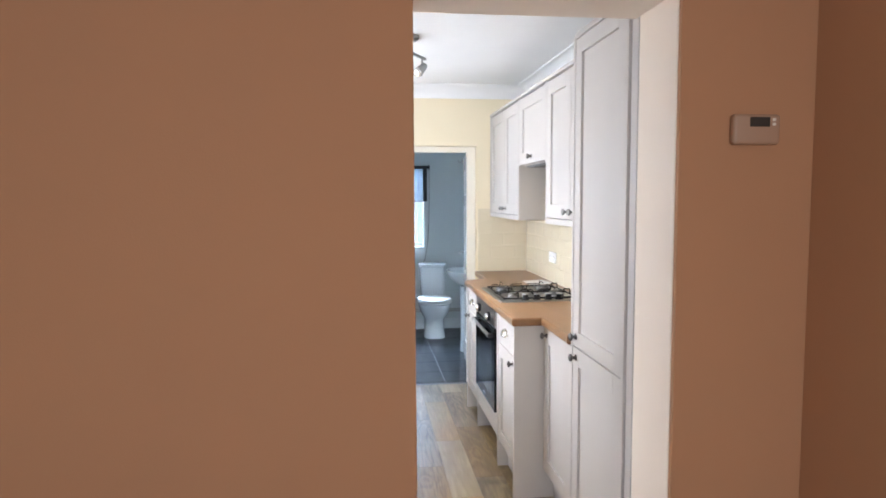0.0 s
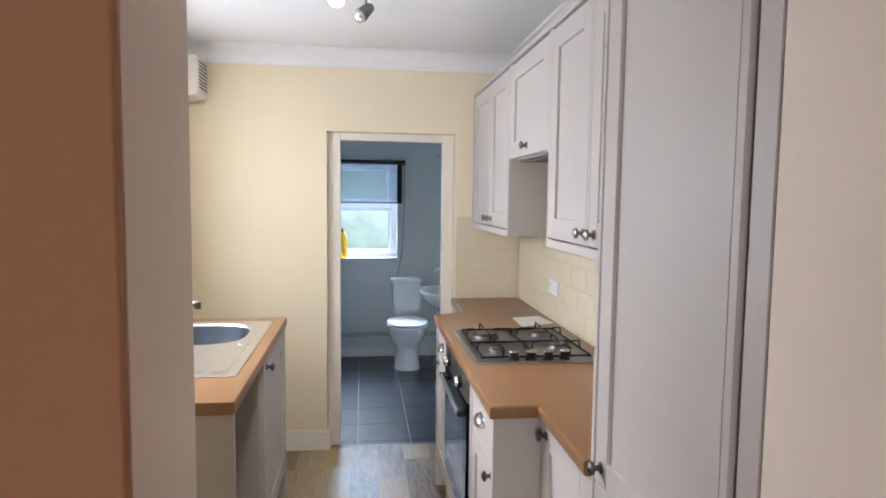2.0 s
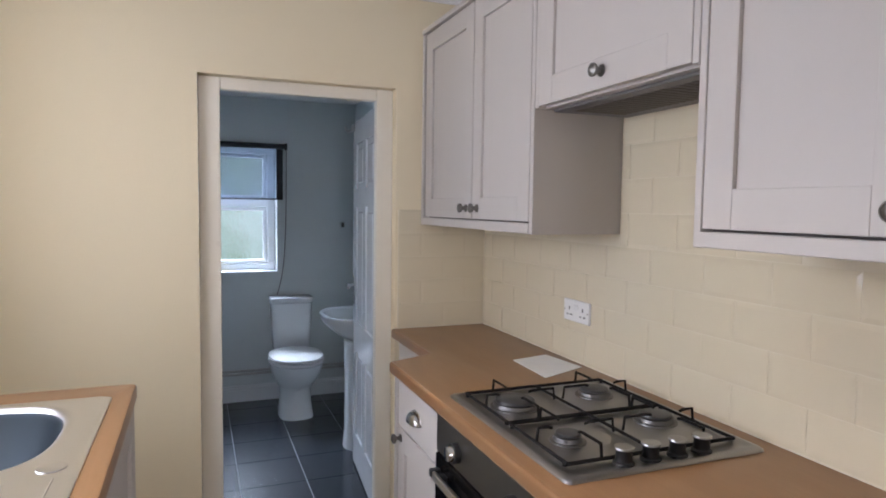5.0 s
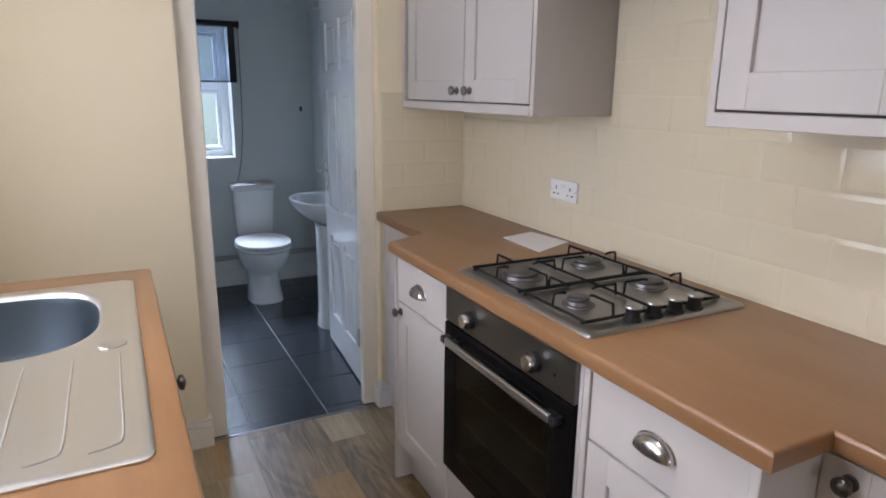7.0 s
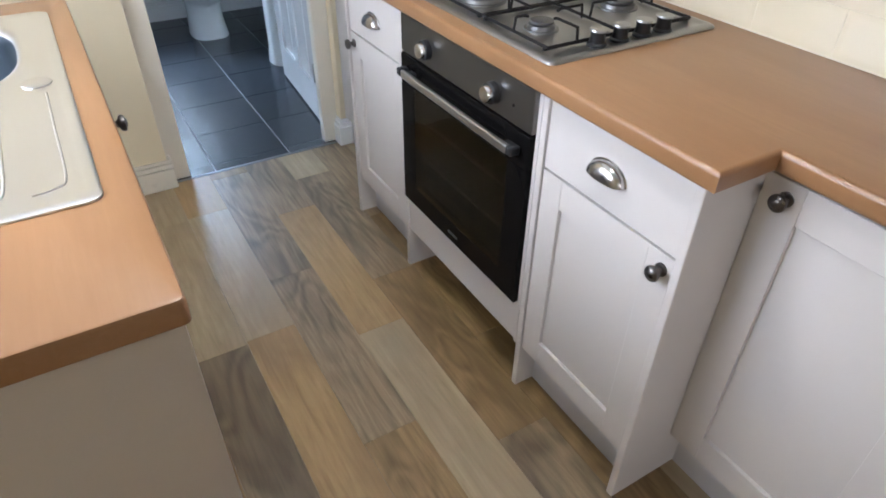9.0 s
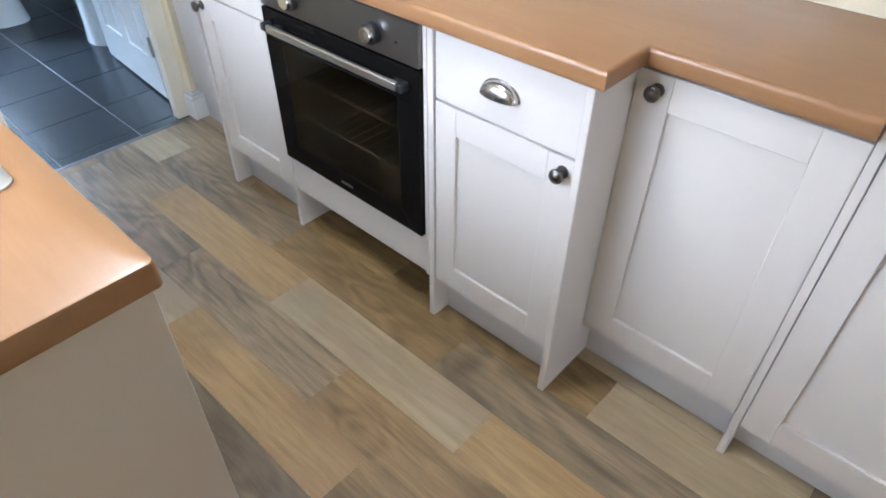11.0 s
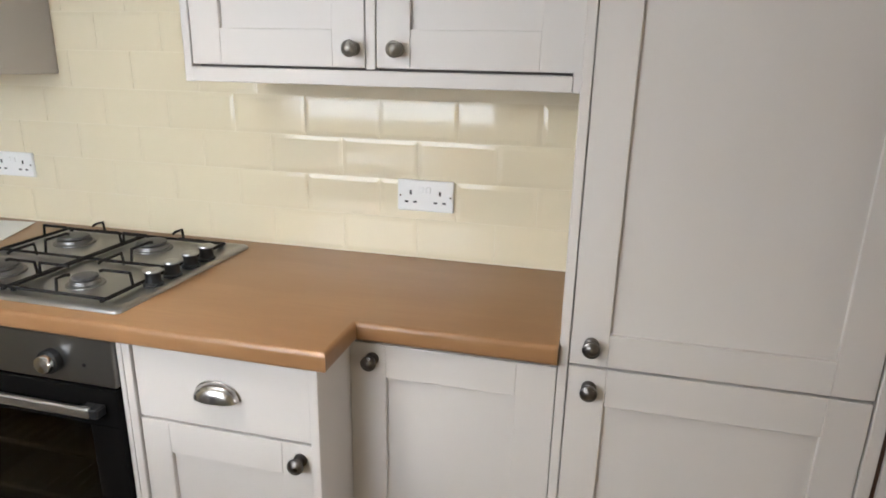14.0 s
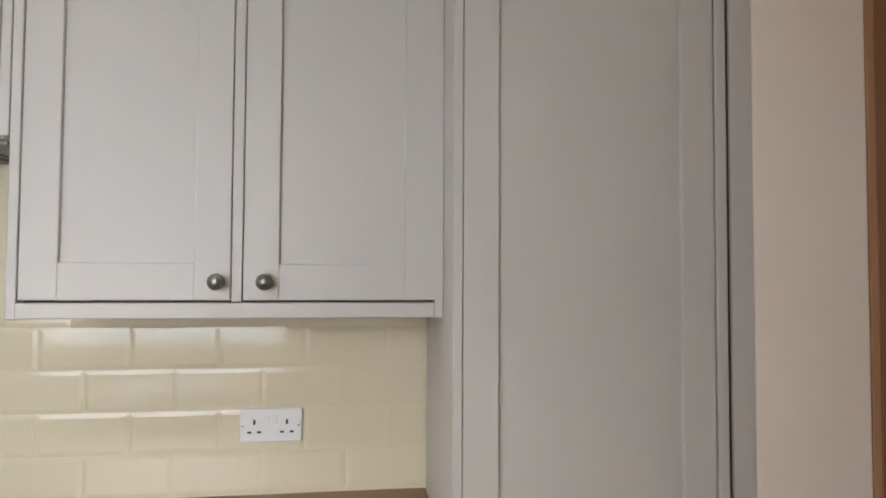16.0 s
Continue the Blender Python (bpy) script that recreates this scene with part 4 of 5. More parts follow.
s = thing("kitchen_sink", (-0.17, 3.0, TOP), "stainless steel inset sink with a drainer", "sink")
SKX0, SKX1, SKY0, SKY1 = -0.455, 0.061, 2.575, 3.500
bm = bmesh.new()
outer = lambda i, z: rounded((SKX0 + SKX1) / 2, (SKY0 + SKY1) / 2, (SKX1 - SKX0) / 2 - i, (SKY1 - SKY0) / 2 - i, 0.022, TOP + z, 72)
bcx, bcy = (SX0 + SX1) / 2, (SY0 + SY1) / 2
bowl = lambda g, z: oval(bcx, bcy, (SX1 - SX0) / 2 + g, (SY1 - SY0) / 2 + g, TOP + z, 72, 2.9)
loops = [outer(0, 0.0005), outer(0, 0.0035), outer(0.006, 0.0065), outer(0.018, 0.004), bowl(0.020, 0.004), bowl(0.010, 0.0055), bowl(0.0, 0.0015), bowl(-0.004, -0.008)]
loft(bm, loops, close_top=False, close_low=False)
part("rim_and_drainer", bm, SINK_STEEL, s, smooth=50)
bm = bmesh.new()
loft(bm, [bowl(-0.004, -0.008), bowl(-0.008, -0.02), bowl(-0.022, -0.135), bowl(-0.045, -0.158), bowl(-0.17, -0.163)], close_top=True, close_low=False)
part("bowl", bm, BOWL_STEEL, s, "steel bowl with its dark blue-grey reflection put into the colour", smooth=50)
for x in (0.022, -0.055, -0.132, -0.209, -0.286):
    bm = bmesh.new()
    tube(bm, bend([(x, 2.985, TOP + 0.0040), (x, 2.82, TOP + 0.0042), (x, 2.66, TOP + 0.0042), (x - 0.014, 2.632, TOP + 0.0042), (x - 0.045, 2.625, TOP + 0.0040)], 4), 0.0020, 6)
    part("drainer_ridge", bm, SINK_STEEL, s, smooth=50)
bm = bmesh.new()
lathe(bm, [(0.026, 0), (0.026, 0.002), (0.022, 0.0035), (0.001, 0.0036)], Matrix.Translation((0.010, 3.040, TOP + 0.0042)), 24)
part("tap_hole_cover", bm, SINK_STEEL, s, smooth=40)
bm = bmesh.new()
lathe(bm, [(0.040, 0), (0.040, 0.003), (0.030, 0.004), (0.001, 0.002)], Matrix.Translation((bcx, bcy, TOP - 0.1625)), 24)
part("waste", bm, CHROME, s, smooth=40)

t = thing("mixer_tap", (-0.43, 3.19, TOP), "chrome single-lever mixer tap with a swivel spout", "tap")
bm = bmesh.new()
lathe(bm, [(0.027, 0.006), (0.027, 0.012), (0.021, 0.016), (0.021, 0.075), (0.023, 0.080), (0.021, 0.098), (0.012, 0.108), (0.001, 0.109)], Matrix.Translation((-0.43, 3.19, TOP)), 24)
part("body", bm, CHROME, t, smooth=40)
bm = bmesh.new()
tube(bm, bend([(-0.415, 3.193, TOP + 0.045), (-0.36, 3.203, TOP + 0.072), (-0.29, 3.213, TOP + 0.108), (-0.232, 3.221, TOP + 0.137), (-0.212, 3.223, TOP + 0.139)], 6), 0.0105, 12)
part("spout", bm, CHROME, t, smooth=40)
bm = bmesh.new()
lathe(bm, [(0.0125, -0.016), (0.0130, 0.010), (0.001, 0.0115)], Matrix.Translation((-0.214, 3.223, TOP + 0.132)), 16)
part("aerator", bm, PEWTER, t, smooth=40)
bm = bmesh.new()
tube(bm, [(-0.43, 3.19, TOP + 0.104), (-0.41, 3.16, TOP + 0.112), (-0.385, 3.12, TOP + 0.125)], 0.006, 8)
part("lever", bm, CHROME, t, smooth=40)

# ---------------------------------------------------------------- extractor fan, switch, thermostat
f = thing("extractor_fan", (-0.455, 4.02, 2.08), "white plastic wall extractor fan with a slatted grille", "extractor fan")
bm = bmesh.new()
prof = [(WALL_W + 0.001, 2.046), (WALL_W + 0.030, 2.046), (-0.385, 2.060), (-0.370, 2.072), (-0.370, 2.255), (-0.380, 2.264), (WALL_W + 0.001, 2.264)]
loft(bm, [[Vector((x, y, z)) for x, z in prof] for y in (3.930, 4.140)])
bmesh.ops.bevel(bm, geom=list(bm.edges), offset=0.004, segments=2, affect="EDGES")
part("housing", bm, IVORY_PLASTIC, f, smooth=30)
part("grille_recess", block(-0.3705, -0.3692, 3.944, 4.128, 2.092, 2.250), GAP, f)
for i in range(9):
    z = 2.092 + i * 0.0188
    part("slat", block(-0.3694, -0.3682, 3.944, 4.128, z, z + 0.0072), IVORY_PLASTIC, f)
part("grille_bar", block(-0.3698, -0.3670, 3.944, 3.948, 2.092, 2.250), IVORY_PLASTIC, f)

sw = thing("fused_switch", (WALL_W, 3.86, 1.25), "white plastic switch plate on the cream wall", "switch")
part("plate", block(WALL_W + 0.0005, WALL_W + 0.010, 3.838, 3.884, 1.240, 1.326, bev=0.003), IVORY_PLASTIC, sw)
part("rocker_switch", block(WALL_W + 0.010, WALL_W + 0.013, 3.852, 3.870, 1.268, 1.300, bev=0.002), IVORY_PLASTIC, sw)

th = thing("thermostat", (1.215, 0.957, 1.655), "white plastic wall thermostat with a dark display", "thermostat")
part("housing", block(1.148, 1.283, 0.930, 0.9575, 1.655, 1.736, bev=0.009, seg=3), DIM_WHITE_PLASTIC, th, smooth=40)
part("display", block(1.193, 1.251, 0.9285, 0.931, 1.702, 1.728, bev=0.001), SCREEN, th)
for z in (1.709, 1.721):
    part("button", block(1.258, 1.267, 0.9275, 0.931, z - 0.004, z + 0.004, bev=0.001), IVORY_PLASTIC, th)

# ---------------------------------------------------------------- ceiling spotlights
sp = thing("ceiling_spotlight", (0.395, 2.72, CEIL), "satin nickel ceiling spotlight bar with swivel heads", "spotlight")
bm = bmesh.new()
lathe(bm, [(0.060, 0.0), (0.060, -0.010), (0.052, -0.022), (0.001, -0.024)], Matrix.Translation((0.398, 2.715, CEIL - 0.0005)), 32)
part("ceiling_plate", bm, SPOT_METAL, sp, smooth=35)
bm = bmesh.new()
lathe(bm, [(0.010, -0.022), (0.010, -0.070)], Matrix.Translation((0.396, 2.700, CEIL)), 12)
part("stem", bm, SPOT_METAL, sp, smooth=40)
bm = bmesh.new()
ZB = 2.300
tube(bm, bend([(0.268, 2.215, ZB), (0.330, 2.330, ZB), (0.385, 2.480, ZB), (0.392, 2.620, ZB), (0.396, 2.735, ZB), (0.440, 2.840, ZB), (0.510, 2.960, ZB)], 6), 0.0085, 10)
part("bar", bm, SPOT_METAL, sp, smooth=40)
for n_, (jx, jy, dx, dy, dz, lit) in enumerate(((0.300, 2.275, -0.55, 0.72, -0.50, True), (0.394, 2.690, -0.12, -0.12, -0.95, True), (0.490, 2.925, -0.50, -0.35, -0.55, False))):
    bm = bmesh.new()
    tube(bm, [(jx, jy, ZB), (jx, jy, ZB - 0.050)], 0.0045, 8)
    head = part("head", bm, SPOT_METAL, sp, "swivel spot head")
    way = Vector((dx, dy, dz)).normalized()
    turn = way.to_track_quat("Z", "Y").to_matrix().to_4x4()
    at = Matrix.Translation(Vector((jx, jy, ZB - 0.058)) - way * 0.022) @ turn
    bm = bmesh.new()
    lathe(bm, [(0.010, -0.012), (0.017, -0.006), (0.020, 0.004), (0.0265, 0.050), (0.0275, 0.058), (0.025, 0.058), (0.020, 0.040), (0.001, 0.036)], at, 24)
    part("cup", bm, SPOT_METAL, head, smooth=40)
    bm = bmesh.new()
    lathe(bm, [(0.0235, 0.052), (0.0245, 0.064), (0.022, 0.074), (0.012, 0.080), (0.001, 0.081)], at, 24)
    part("bulb", bm, BULB if lit else CHROME, head, "lit lamp" if lit else "unlit reflector lamp", smooth=40)
    if lit:
        bulb = lamp("spot_bulb_light", "SPOT", at @ Matrix.Translation((0, 0, 0.095)) @ Matrix.Rotation(math.pi, 4, "X"), SPOT_W * (0.85 if n_ == 0 else 1.35), (1.0, 0.93, 0.80), 0.03)
        bulb.data.spot_size, bulb.data.spot_blend = radians(100 if n_ == 0 else 120), 0.9

# ---------------------------------------------------------------- bathroom
# open door, hinged on the jamb
dr = structure("door_1", bmesh.new(), GLOSS_WHITE, "white gloss six-panel door standing open into the bathroom", "door")
bm = bmesh.new()
DW, DH, DT = 0.655, 1.815, 0.036
cols = ((0.090, 0.290), (0.365, 0.565))
rows_ = ((0.17, 0.62), (0.78, 1.38), (1.47, 1.70))
xs = [0, cols[0][0], cols[0][1], cols[1][0], cols[1][1], DW]
zs = [0, *[v for r in rows_ for v in r], DH]
for i in range(5):
    for j in range(7):
        hole = i in (1, 3) and j in (1, 3, 5)
        if hole:
            box(bm, 0.010, DT - 0.010, xs[i], xs[i + 1], zs[j], zs[j + 1])
            q = 0.028
            box(bm, 0.003, DT - 0.003, xs[i] + q, xs[i + 1] - q, zs[j] + q, zs[j + 1] - q, bev=0.0065, seg=1)
        else:
            box(bm, 0.0, DT, xs[i], xs[i + 1], zs[j], zs[j + 1])
bmesh.ops.remove_doubles(bm, verts=bm.verts, dist=1e-5)
bm.to_mesh(dr.data)
bm.free()
dr.matrix_world = pose(1.000, BATH_S + 0.022, FL + 0.012, 0, 0, -4.4)
for zz in (0.20, 0.95, 1.62):
    bm = bmesh.new()
    lathe(bm, [(0.006, 0), (0.006, 0.085)], Matrix.Translation((-0.008, -0.006, zz)), 10)
    hinge = part("hinge", bm, STEEL, dr)
    hinge.matrix_parent_inverse = Matrix()
for sx in (-1, 1):
    bm = bmesh.new()
    x0 = 0.0 if sx < 0 else DT
    box(bm, x0, x0 + sx * 0.006, DW - 0.075, DW - 0.035, 0.86, 1.01, bev=0.002)
    tube(bm, bend([(x0, DW - 0.055, 0.965), (x0 + sx * 0.04, DW - 0.055, 0.965), (x0 + sx * 0.048, DW - 0.075, 0.965), (x0 + sx * 0.048, DW - 0.15, 0.962)], 5), 0.0085, 10)
    hd = part("door_handle", bm, CHROME, dr, "chrome lever handle on a back plate", smooth=40)
    hd.matrix_parent_inverse = Matrix()
bm = bmesh.new()
box(bm, -0.016, 0.0, DW - 0.040, DW - 0.012, 1.772, 1.808, bev=0.003)
tube(bm, bend([(-0.014, DW - 0.026, 1.782), (-0.040, DW - 0.026, 1.772), (-0.048, DW - 0.026, 1.796)], 4), 0.005, 8)
hk = part("coat_hook", bm, STEEL, dr, "small metal hook at the door's top", smooth=40)
hk.matrix_parent_inverse = Matrix()

OUTSIDE = set(bpy.data.objects)
# toilet
tx = 0.894
w = thing("toilet", (tx, 6.2, 0), "white porcelain close-coupled toilet below the window", "toilet")
bm = bmesh.new()
loft(bm, [oval(tx, 6.120, 0.116, 0.165, 0.0, 28, 2.8), oval(tx, 6.120, 0.113, 0.160, 0.02, 28, 2.8), oval(tx, 6.140, 0.106, 0.150, 0.10, 28, 2.6), oval(tx, 6.140, 0.106, 0.152, 0.195, 28, 2.4), oval(tx, 6.125, 0.122, 0.175, 0.225, 28, 2.3), oval(tx, 6.105, 0.150, 0.212, 0.275, 28, 2.2), oval(tx, 6.090, 0.172, 0.235, 0.345, 28, 2.2), oval(tx, 6.090, 0.178, 0.240, 0.375, 28, 2.2), oval(tx, 6.090, 0.165, 0.228, 0.382, 28, 2.2)])
part("pan", bm, PORCELAIN, w, smooth=50)
bm = bmesh.new()
loft(bm, [oval(tx, 6.085, 0.180, 0.238, 0.384, 32, 2.2), oval(tx, 6.085, 0.186, 0.244, 0.392, 32, 2.2), oval(tx, 6.085, 0.184, 0.242, 0.402, 32, 2.2), oval(tx, 6.085, 0.176, 0.234, 0.4045, 32, 2.2)])
part("seat", bm, WHITE_PLASTIC, w, smooth=50)
bm = bmesh.new()
loft(bm, [oval(tx, 6.083, 0.178, 0.236, 0.412, 32, 2.2), oval(tx, 6.083, 0.184, 0.242, 0.418, 32, 2.2), oval(tx, 6.083, 0.180, 0.238, 0.428, 32, 2.2), oval(tx, 6.083, 0.150, 0.208, 0.434, 32, 2.2)])
part("lid", bm, WHITE_PLASTIC, w, smooth=50)
for dx in (-0.07, 0.07):
    part("hinge", block(tx + dx - 0.015, tx + dx + 0.015, 6.285, 6.325, 0.384, 0.420, bev=0.004), WHITE_PLASTIC, w)
bm = bmesh.new()
loft(bm, [oval(tx + 0.012, 6.420, a, b, z, 32, 7) for a, b, z in ((0.120, 0.070, 0.375), (0.128, 0.078, 0.40), (0.138, 0.083, 0.56), (0.144, 0.086, 0.735))])
c = part("cistern", bm, PORCELAIN, w, smooth=40)
bm = bmesh.new()
loft(bm, [oval(tx + 0.012, 6.418, a, b, z, 32, 7) for a, b, z in ((0.146, 0.088, 0.736), (0.153, 0.094, 0.740), (0.154, 0.095, 0.766), (0.148, 0.090, 0.776))])
part("cistern_lid", bm, PORCELAIN, w, smooth=40)
bm = bmesh.new()
lathe(bm, [(0.022, 0.776), (0.022, 0.781), (0.018, 0.783), (0.001, 0.783)], Matrix.Translation((tx, 6.41, 0)), 20)
part("flush_button", bm, CHROME, w, smooth=40)

# basin on its pedestal
b = thing("wash_basin", (1.22, 5.42, 0), "white porcelain pedestal wash basin on the side wall", "basin")
bx0, byc = 1.172, 5.430
bm = bmesh.new()
loft(bm, [oval(bx0 + 0.03, byc, 0.09, 0.10, 0.640, 32, 2.3), oval(bx0 + 0.01, byc, 0.150, 0.165, 0.690, 32, 2.3), oval(bx0, byc, 0.205, 0.225, 0.745, 32, 2.5), oval(bx0 - 0.005, byc, 0.222, 0.245, 0.785, 32, 2.6), oval(bx0 - 0.005, byc, 0.222, 0.245, 0.802, 32, 2.6), oval(bx0 - 0.005, byc, 0.212, 0.235, 0.808, 32, 2.6), oval(bx0 - 0.02, byc, 0.175, 0.200, 0.800, 32, 2.4), oval(bx0 - 0.02, byc, 0.140, 0.160, 0.735, 32, 2.3), oval(bx0 - 0.01, byc, 0.060, 0.070, 0.690, 32, 2)])
part("bowl", bm, PORCELAIN, b, smooth=50)
bm = bmesh.new()
loft(bm, [oval(1.172, byc - 0.02, a, a * 1.05, z, 28, 2.6) for a, z in ((0.098, 0.0), (0.095, 0.02), (0.088, 0.10), (0.085, 0.40), (0.090, 0.645))])
part("pedestal", bm, PORCELAIN, b, smooth=50)
for yy in (byc - 0.09, byc + 0.09):
    bm = bmesh.new()
    lathe(bm, [(0.020, 0.806), (0.018, 0.815), (0.013, 0.820), (0.013, 0.865), (0.019, 0.872), (0.019, 0.895), (0.001, 0.898)], Matrix.Translation((1.345, yy, 0)), 16)
    tube(bm, bend([(1.345, yy, 0.845), (1.30, yy, 0.858), (1.265, yy, 0.850), (1.258, yy, 0.832)], 5), 0.009, 10)
    part("tap", bm, CHROME, b, "small chrome pillar tap", smooth=40)

# roller blind, cord, pipes, bottle, wall switch
r = thing("roller_blind", (0.4, 6.49, 1.86), "black roller blind with sheer fabric half drawn down", "blind")
bm = bmesh.new()
tube(bm, [(-0.11, 6.492, 1.868), (0.876, 6.492, 1.868)], 0.020, 14)
part("roller", bm, BLIND_BLACK, r, smooth=40)
part("fabric", block(-0.09, 0.815, 6.505, 6.507, 1.492, 1.860), SHEER, r, "sheer grey fabric")
part("fabric_edge", block(0.8155, 0.862, 6.504, 6.507, 1.485, 1.860), BLIND_BLACK, r, "dark fabric edge")
part("bottom_bar", block(-0.09, 0.860, 6.502, 6.509, 1.480, 1.491, bev=0.002), BLIND_BLACK, r)
bm = bmesh.new()
lathe(bm, [(0.026, 0), (0.026, 0.014), (0.001, 0.015)], Matrix.Translation((0.8765, 6.492, 1.866)) @ AXIS_PX, 18)
part("end_bracket", bm, BLACK, r, smooth=40)
bm = bmesh.new()
tube(bm, bend([(0.884, 6.488, 1.860), (0.883, 6.492, 1.50), (0.876, 6.494, 1.20), (0.862, 6.494, 1.00), (0.838, 6.49, 0.86), (0.815, 6.485, 0.785)], 6), 0.0028, 6)
part("pull_cord", bm, PEWTER, r, "thin beaded pull cord")
for z in (0.205, 0.228):
    bm = bmesh.new()
    tube(bm, [(-0.45, 6.503, z), (1.40, 6.503, z)], 0.0085, 10)
    solid("water_pipe", bm, COPPER_PAINTED, "thin painted water pipe along the bathroom wall", "pipe", group="bathroom pipes", smooth=40)
bo = thing("cleaner_bottle", (0.300, 6.60, 0.957), "yellow plastic cleaner bottle with a red cap on the sill", "bottle")
bm = bmesh.new()
loft(bm, [oval(0.300, 6.585, a, b_, z, 24, 3) for a, b_, z in ((0.040, 0.024, 0.9575), (0.045, 0.028, 0.965), (0.045, 0.028, 1.07), (0.041, 0.026, 1.12), (0.036, 0.023, 1.15), (0.028, 0.020, 1.178), (0.015, 0.013, 1.195), (0.013, 0.012, 1.200))])
part("body", bm, YELLOW, bo, smooth=50)
bm = bmesh.new()
loft(bm, [oval(0.300, 6.585, a, a, z, 18, 2) for a, z in ((0.015, 1.2005), (0.015, 1.215), (0.010, 1.222), (0.007, 1.236), (0.004, 1.238))])
part("cap", bm, RED, bo, smooth=40)
part("label_patch", block(0.282, 0.318, 6.5572, 6.5588, 1.00, 1.055, bev=0.0005), WHITE_PLASTIC, bo)
ls = thing("wall_hook", (1.309, 6.520, 1.29), "small dark hook on the bathroom wall", "hook")
part("plate", block(1.300, 1.320, 6.520 - 0.012, 6.520 - 0.0005, 1.28, 1.315, bev=0.002), PEWTER, ls)

# the fittings above stand on a floor at z = 0; brought to the bathroom's floor, wall and size
SIZE = 0.966
ROOM = Matrix.Translation((0.25, 0.90, 1.48)) @ Matrix.Scale(SIZE, 4) @ Matrix.Translation((-0.25, -0.90, -1.48))
for ob in set(bpy.data.objects) - OUTSIDE:
    if ob.parent is None:
        ob.matrix_basis = ROOM @ ob.matrix_basis

# ---------------------------------------------------------------- glazed wall tiles
TP, TH, J = 0.1960, 0.0965, 0.0022


def tile_mesh(name, w, hgt, depth=0.008, bev=0.010):
    """A bevelled tile whose face looks to -x; it stands in the yz plane from the origin."""
    bm = bmesh.new()
    q = min(bev, w * 0.3, hgt * 0.3)
    loft(bm, [[Vector((x, y, z)) for y, z in ((a, a), (w - a, a), (w - a, hgt - a), (a, hgt - a))] for x, a in ((0.0, 0.0), (-depth * 0.86, 0.0), (-depth, q))], close_low=False)
    return finish(name, bm, TILE)


full = tile_mesh("tile", TP - J, TH - J)
cache = {}


def lay(parent, a, b, z, hgt, place):
    key = (round(b - a, 4), round(hgt, 4))
    if key[0] < 0.012:
        return
    me = full if abs(key[0] - (TP - J)) < 1e-3 and abs(key[1] - (TH - J)) < 1e-3 else cache.setdefault(key, tile_mesh("tile", *key) if key not in cache else None)
    ob = new("tile", me)
    ob.parent = parent
    ob.matrix_basis = place(a, z)


part("tile_bed", block(WALL_E - 0.0064, WALL_E + 0.001, 1.818, WALL_N - 0.001, TOP + 0.0005, 1.372), GROUT, wall_east, "pale grout between the tiles")
part("tile_bed", block(WALL_E - 0.0064, WALL_E + 0.001, 2.634, 3.230, 1.372, 1.705), GROUT, wall_east)
part("tile_bed", block(1.027, WALL_E - 0.0066, WALL_N - 0.0064, WALL_N + 0.001, TOP + 0.0005, 1.430), GROUT, wall_north)
for row in range(8):
    z = TOP + 0.006 + row * TH
    lo, hi = (1.828, WALL_N - 0.010) if row < 4 else (2.636, 3.229)
    top_limit = 1.372 if row < 4 else 1.704
    start = 2.409 + (0 if row % 2 == 0 else TP / 2)
    k0 = math.floor((lo - start) / TP)
    y = start + k0 * TP
    while y < hi:
        a, b_ = max(y + J / 2, lo), min(y + TP - J / 2, hi)
        hgt = min(TH - J, top_limit - z)
        if b_ - a > 0.012 and hgt > 0.015:
            lay(wall_east, a, b_, z, hgt, lambda a, z: Matrix.Translation((WALL_E - 0.0006, a, z)))
        y += TP
for row in range(5):
    z = TOP + 0.006 + row * TH
    start = 1.030 + (0 if row % 2 == 0 else -TP / 2)
    x = start
    while x < WALL_E - 0.012:
        a, b_ = max(x + J / 2, 1.029), min(x + TP - J / 2, WALL_E - 0.012)
        if b_ - a > 0.012:
            lay(wall_north, -b_, -a, z, TH - J, lambda a, z: Matrix.Translation((-a, WALL_N - 0.0006, z)) @ Matrix.Rotation(math.pi / 2, 4, "Z"))
        x += TP

# ---------------------------------------------------------------- bathroom floor tiles
def flat_mesh(name, w, d, t, bev, material):
    bm = bmesh.new()
    loft(bm, [[Vector((x, y, z)) for x, y in ((a, a), (w - a, a), (w - a, d - a), (a, d - a))] for z, a in ((-t, 0.0), (-bev, 0.0), (0.0, bev))], close_low=False)
    return finish(name, bm, material)


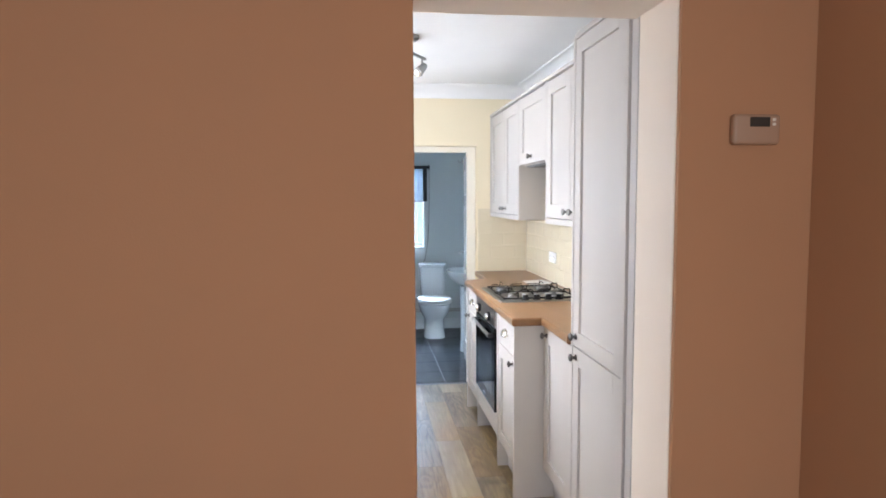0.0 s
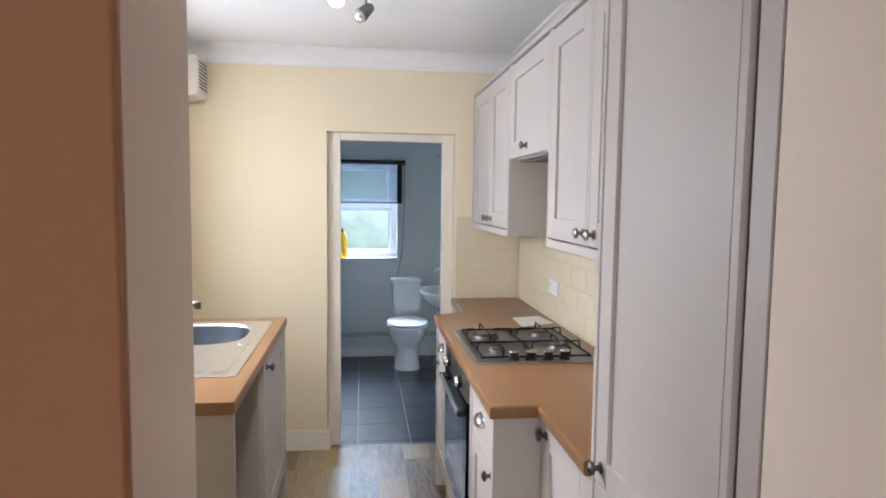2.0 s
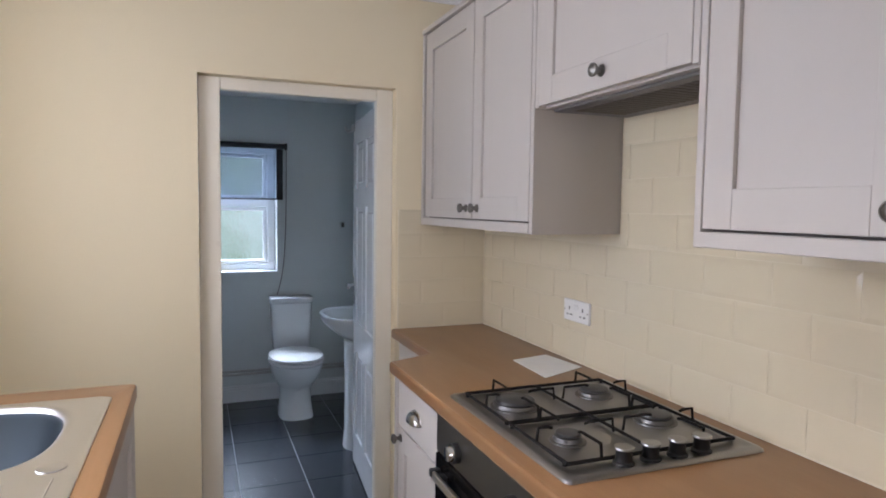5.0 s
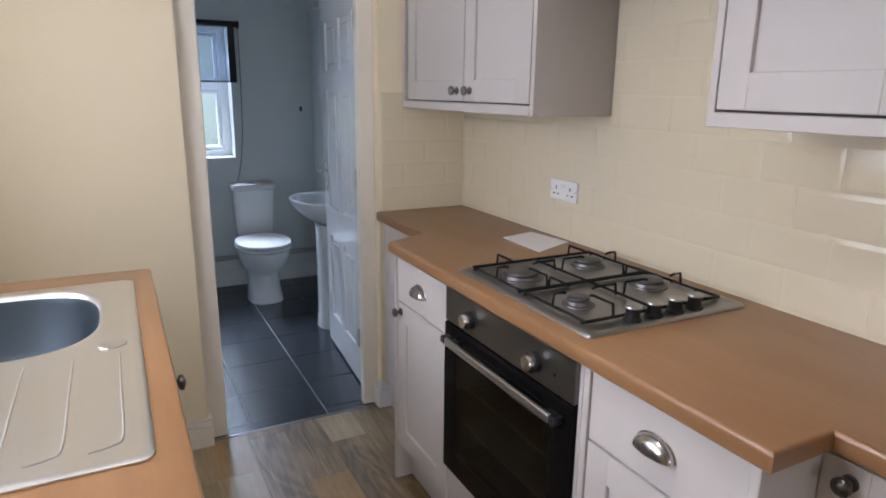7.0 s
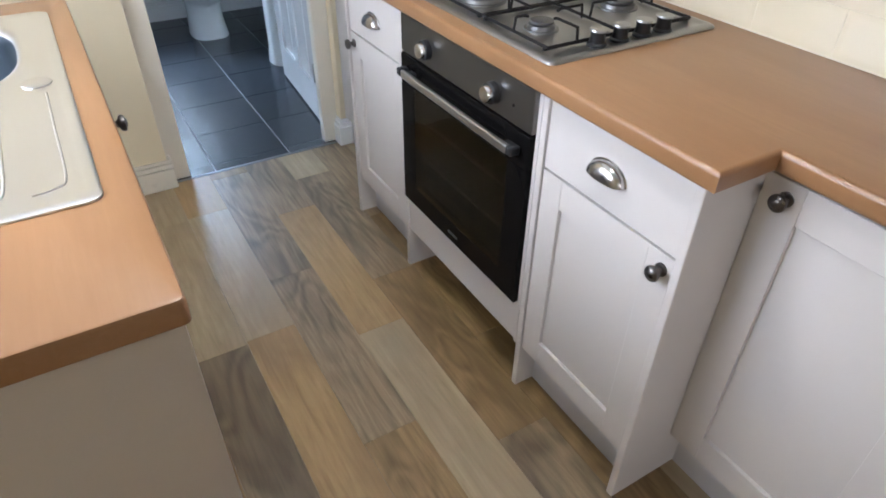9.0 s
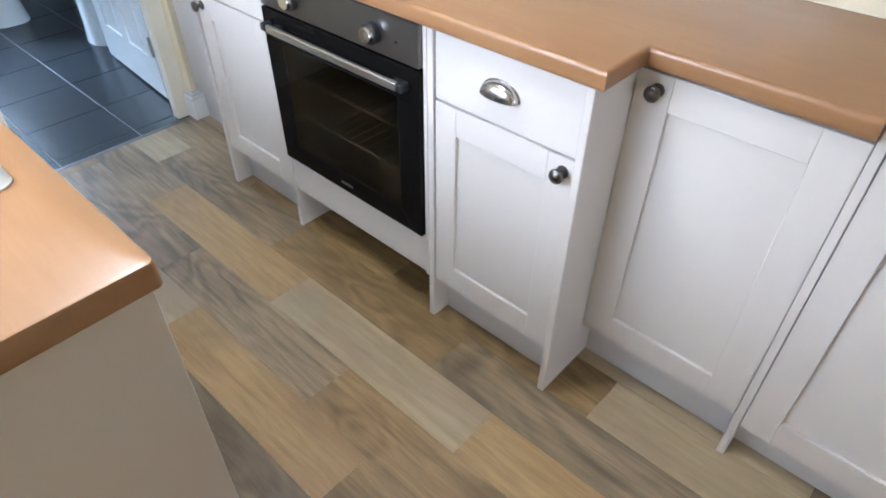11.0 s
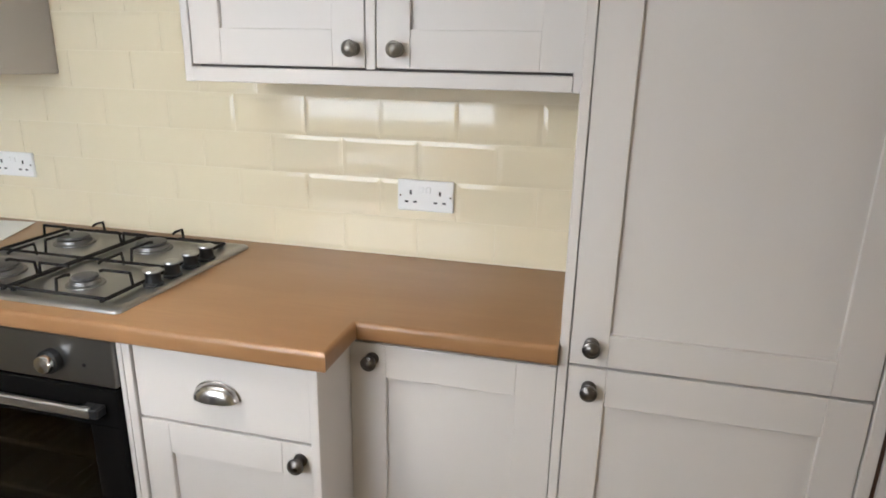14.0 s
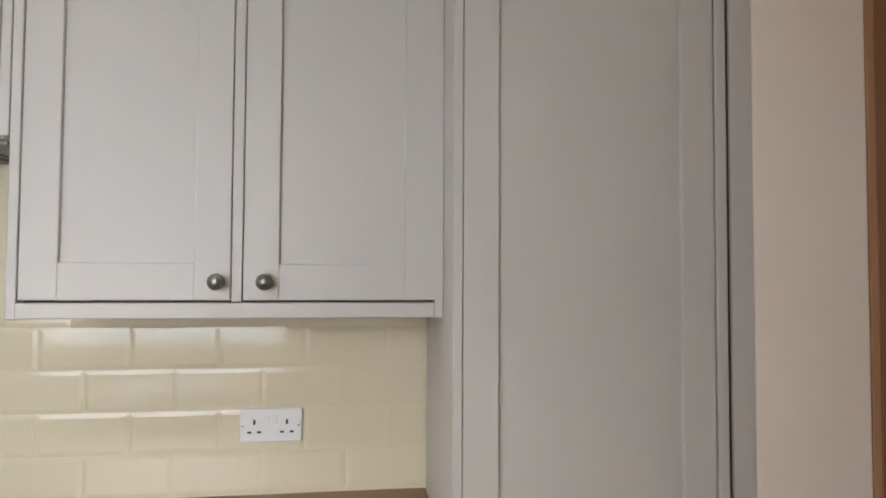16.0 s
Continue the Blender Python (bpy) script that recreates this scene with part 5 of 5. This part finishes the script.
xs = [BATH_W, -0.196, 0.128, 0.452, 0.776, 1.100, 1.365]
ys = [THRESHOLD + 0.002, 4.250, 4.545, 4.866, 5.193, 5.505, 5.825, 6.145, BATH_N]
flats = {}
for x0, x1 in zip(xs, xs[1:]):
    for y0, y1 in zip(ys, ys[1:]):
        key = (round(x1 - x0, 3), round(y1 - y0, 3))
        if key not in flats:
            flats[key] = flat_mesh("floor_tile", key[0] - 0.0045, key[1] - 0.0045, 0.007, 0.0012, SLATE)
        ob = new("floor_tile", flats[key])
        ob.parent = bath_floor
        ob.location = (x0 + 0.00225, y0 + 0.00225, FL)

# ---------------------------------------------------------------- kitchen floor planks
PW, PL = 0.150, 0.733
TONES = {"light": PLANK_LIGHT, "brown": PLANK_BROWN, "grey": PLANK_GREY, "tan": PLANK_TAN}
# strip's left edge: a joint on it, and the tones of the planks from that joint onward and backward
STRIPS = {0.567: (2.283, ["light", "tan", "grey"], ["tan", "grey"]), 0.417: (2.657, ["grey", "grey", "brown"], ["brown", "light"]), 0.717: (2.495, ["brown", "grey", "light"], ["grey", "tan"]),
          0.867: (2.104, ["brown", "brown", "grey", "tan"], ["light", "brown"]), 0.267: (3.157, ["light", "tan"], ["tan", "brown"]), 1.017: (2.35, ["grey", "brown", "light"], ["light", "grey"])}
pick = random.Random(7)
planks = {}
left = 0.267 - 6 * PW
while left < WALL_E:
    key = min(STRIPS, key=lambda s_: abs(s_ - left))
    joint, onward, backward = STRIPS[key] if abs(key - left) < 0.02 else (2.0 + pick.random() * PL, [], [])
    for k in range(-3, 4):
        a, b_ = max(joint + k * PL, 0.905), min(joint + (k + 1) * PL, THRESHOLD - 0.004)
        if b_ - a < 0.03:
            continue
        tone = onward[k] if 0 <= k < len(onward) else backward[-k - 1] if k < 0 and -k - 1 < len(backward) else pick.choice(list(TONES))
        x0, x1 = max(left, WALL_W), min(left + PW, WALL_E)
        if x1 - x0 < 0.02:
            continue
        size = (round(x1 - x0, 3), round(b_ - a, 3), tone)
        if size not in planks:
            planks[size] = flat_mesh("plank", size[0] - 0.0006, size[1] - 0.0006, 0.006, 0.0004, TONES[tone])
        ob = new("plank", planks[size])
        ob.parent = floor
        ob.location = (x0 + 0.0003, a + 0.0003, FL)
    left += PW
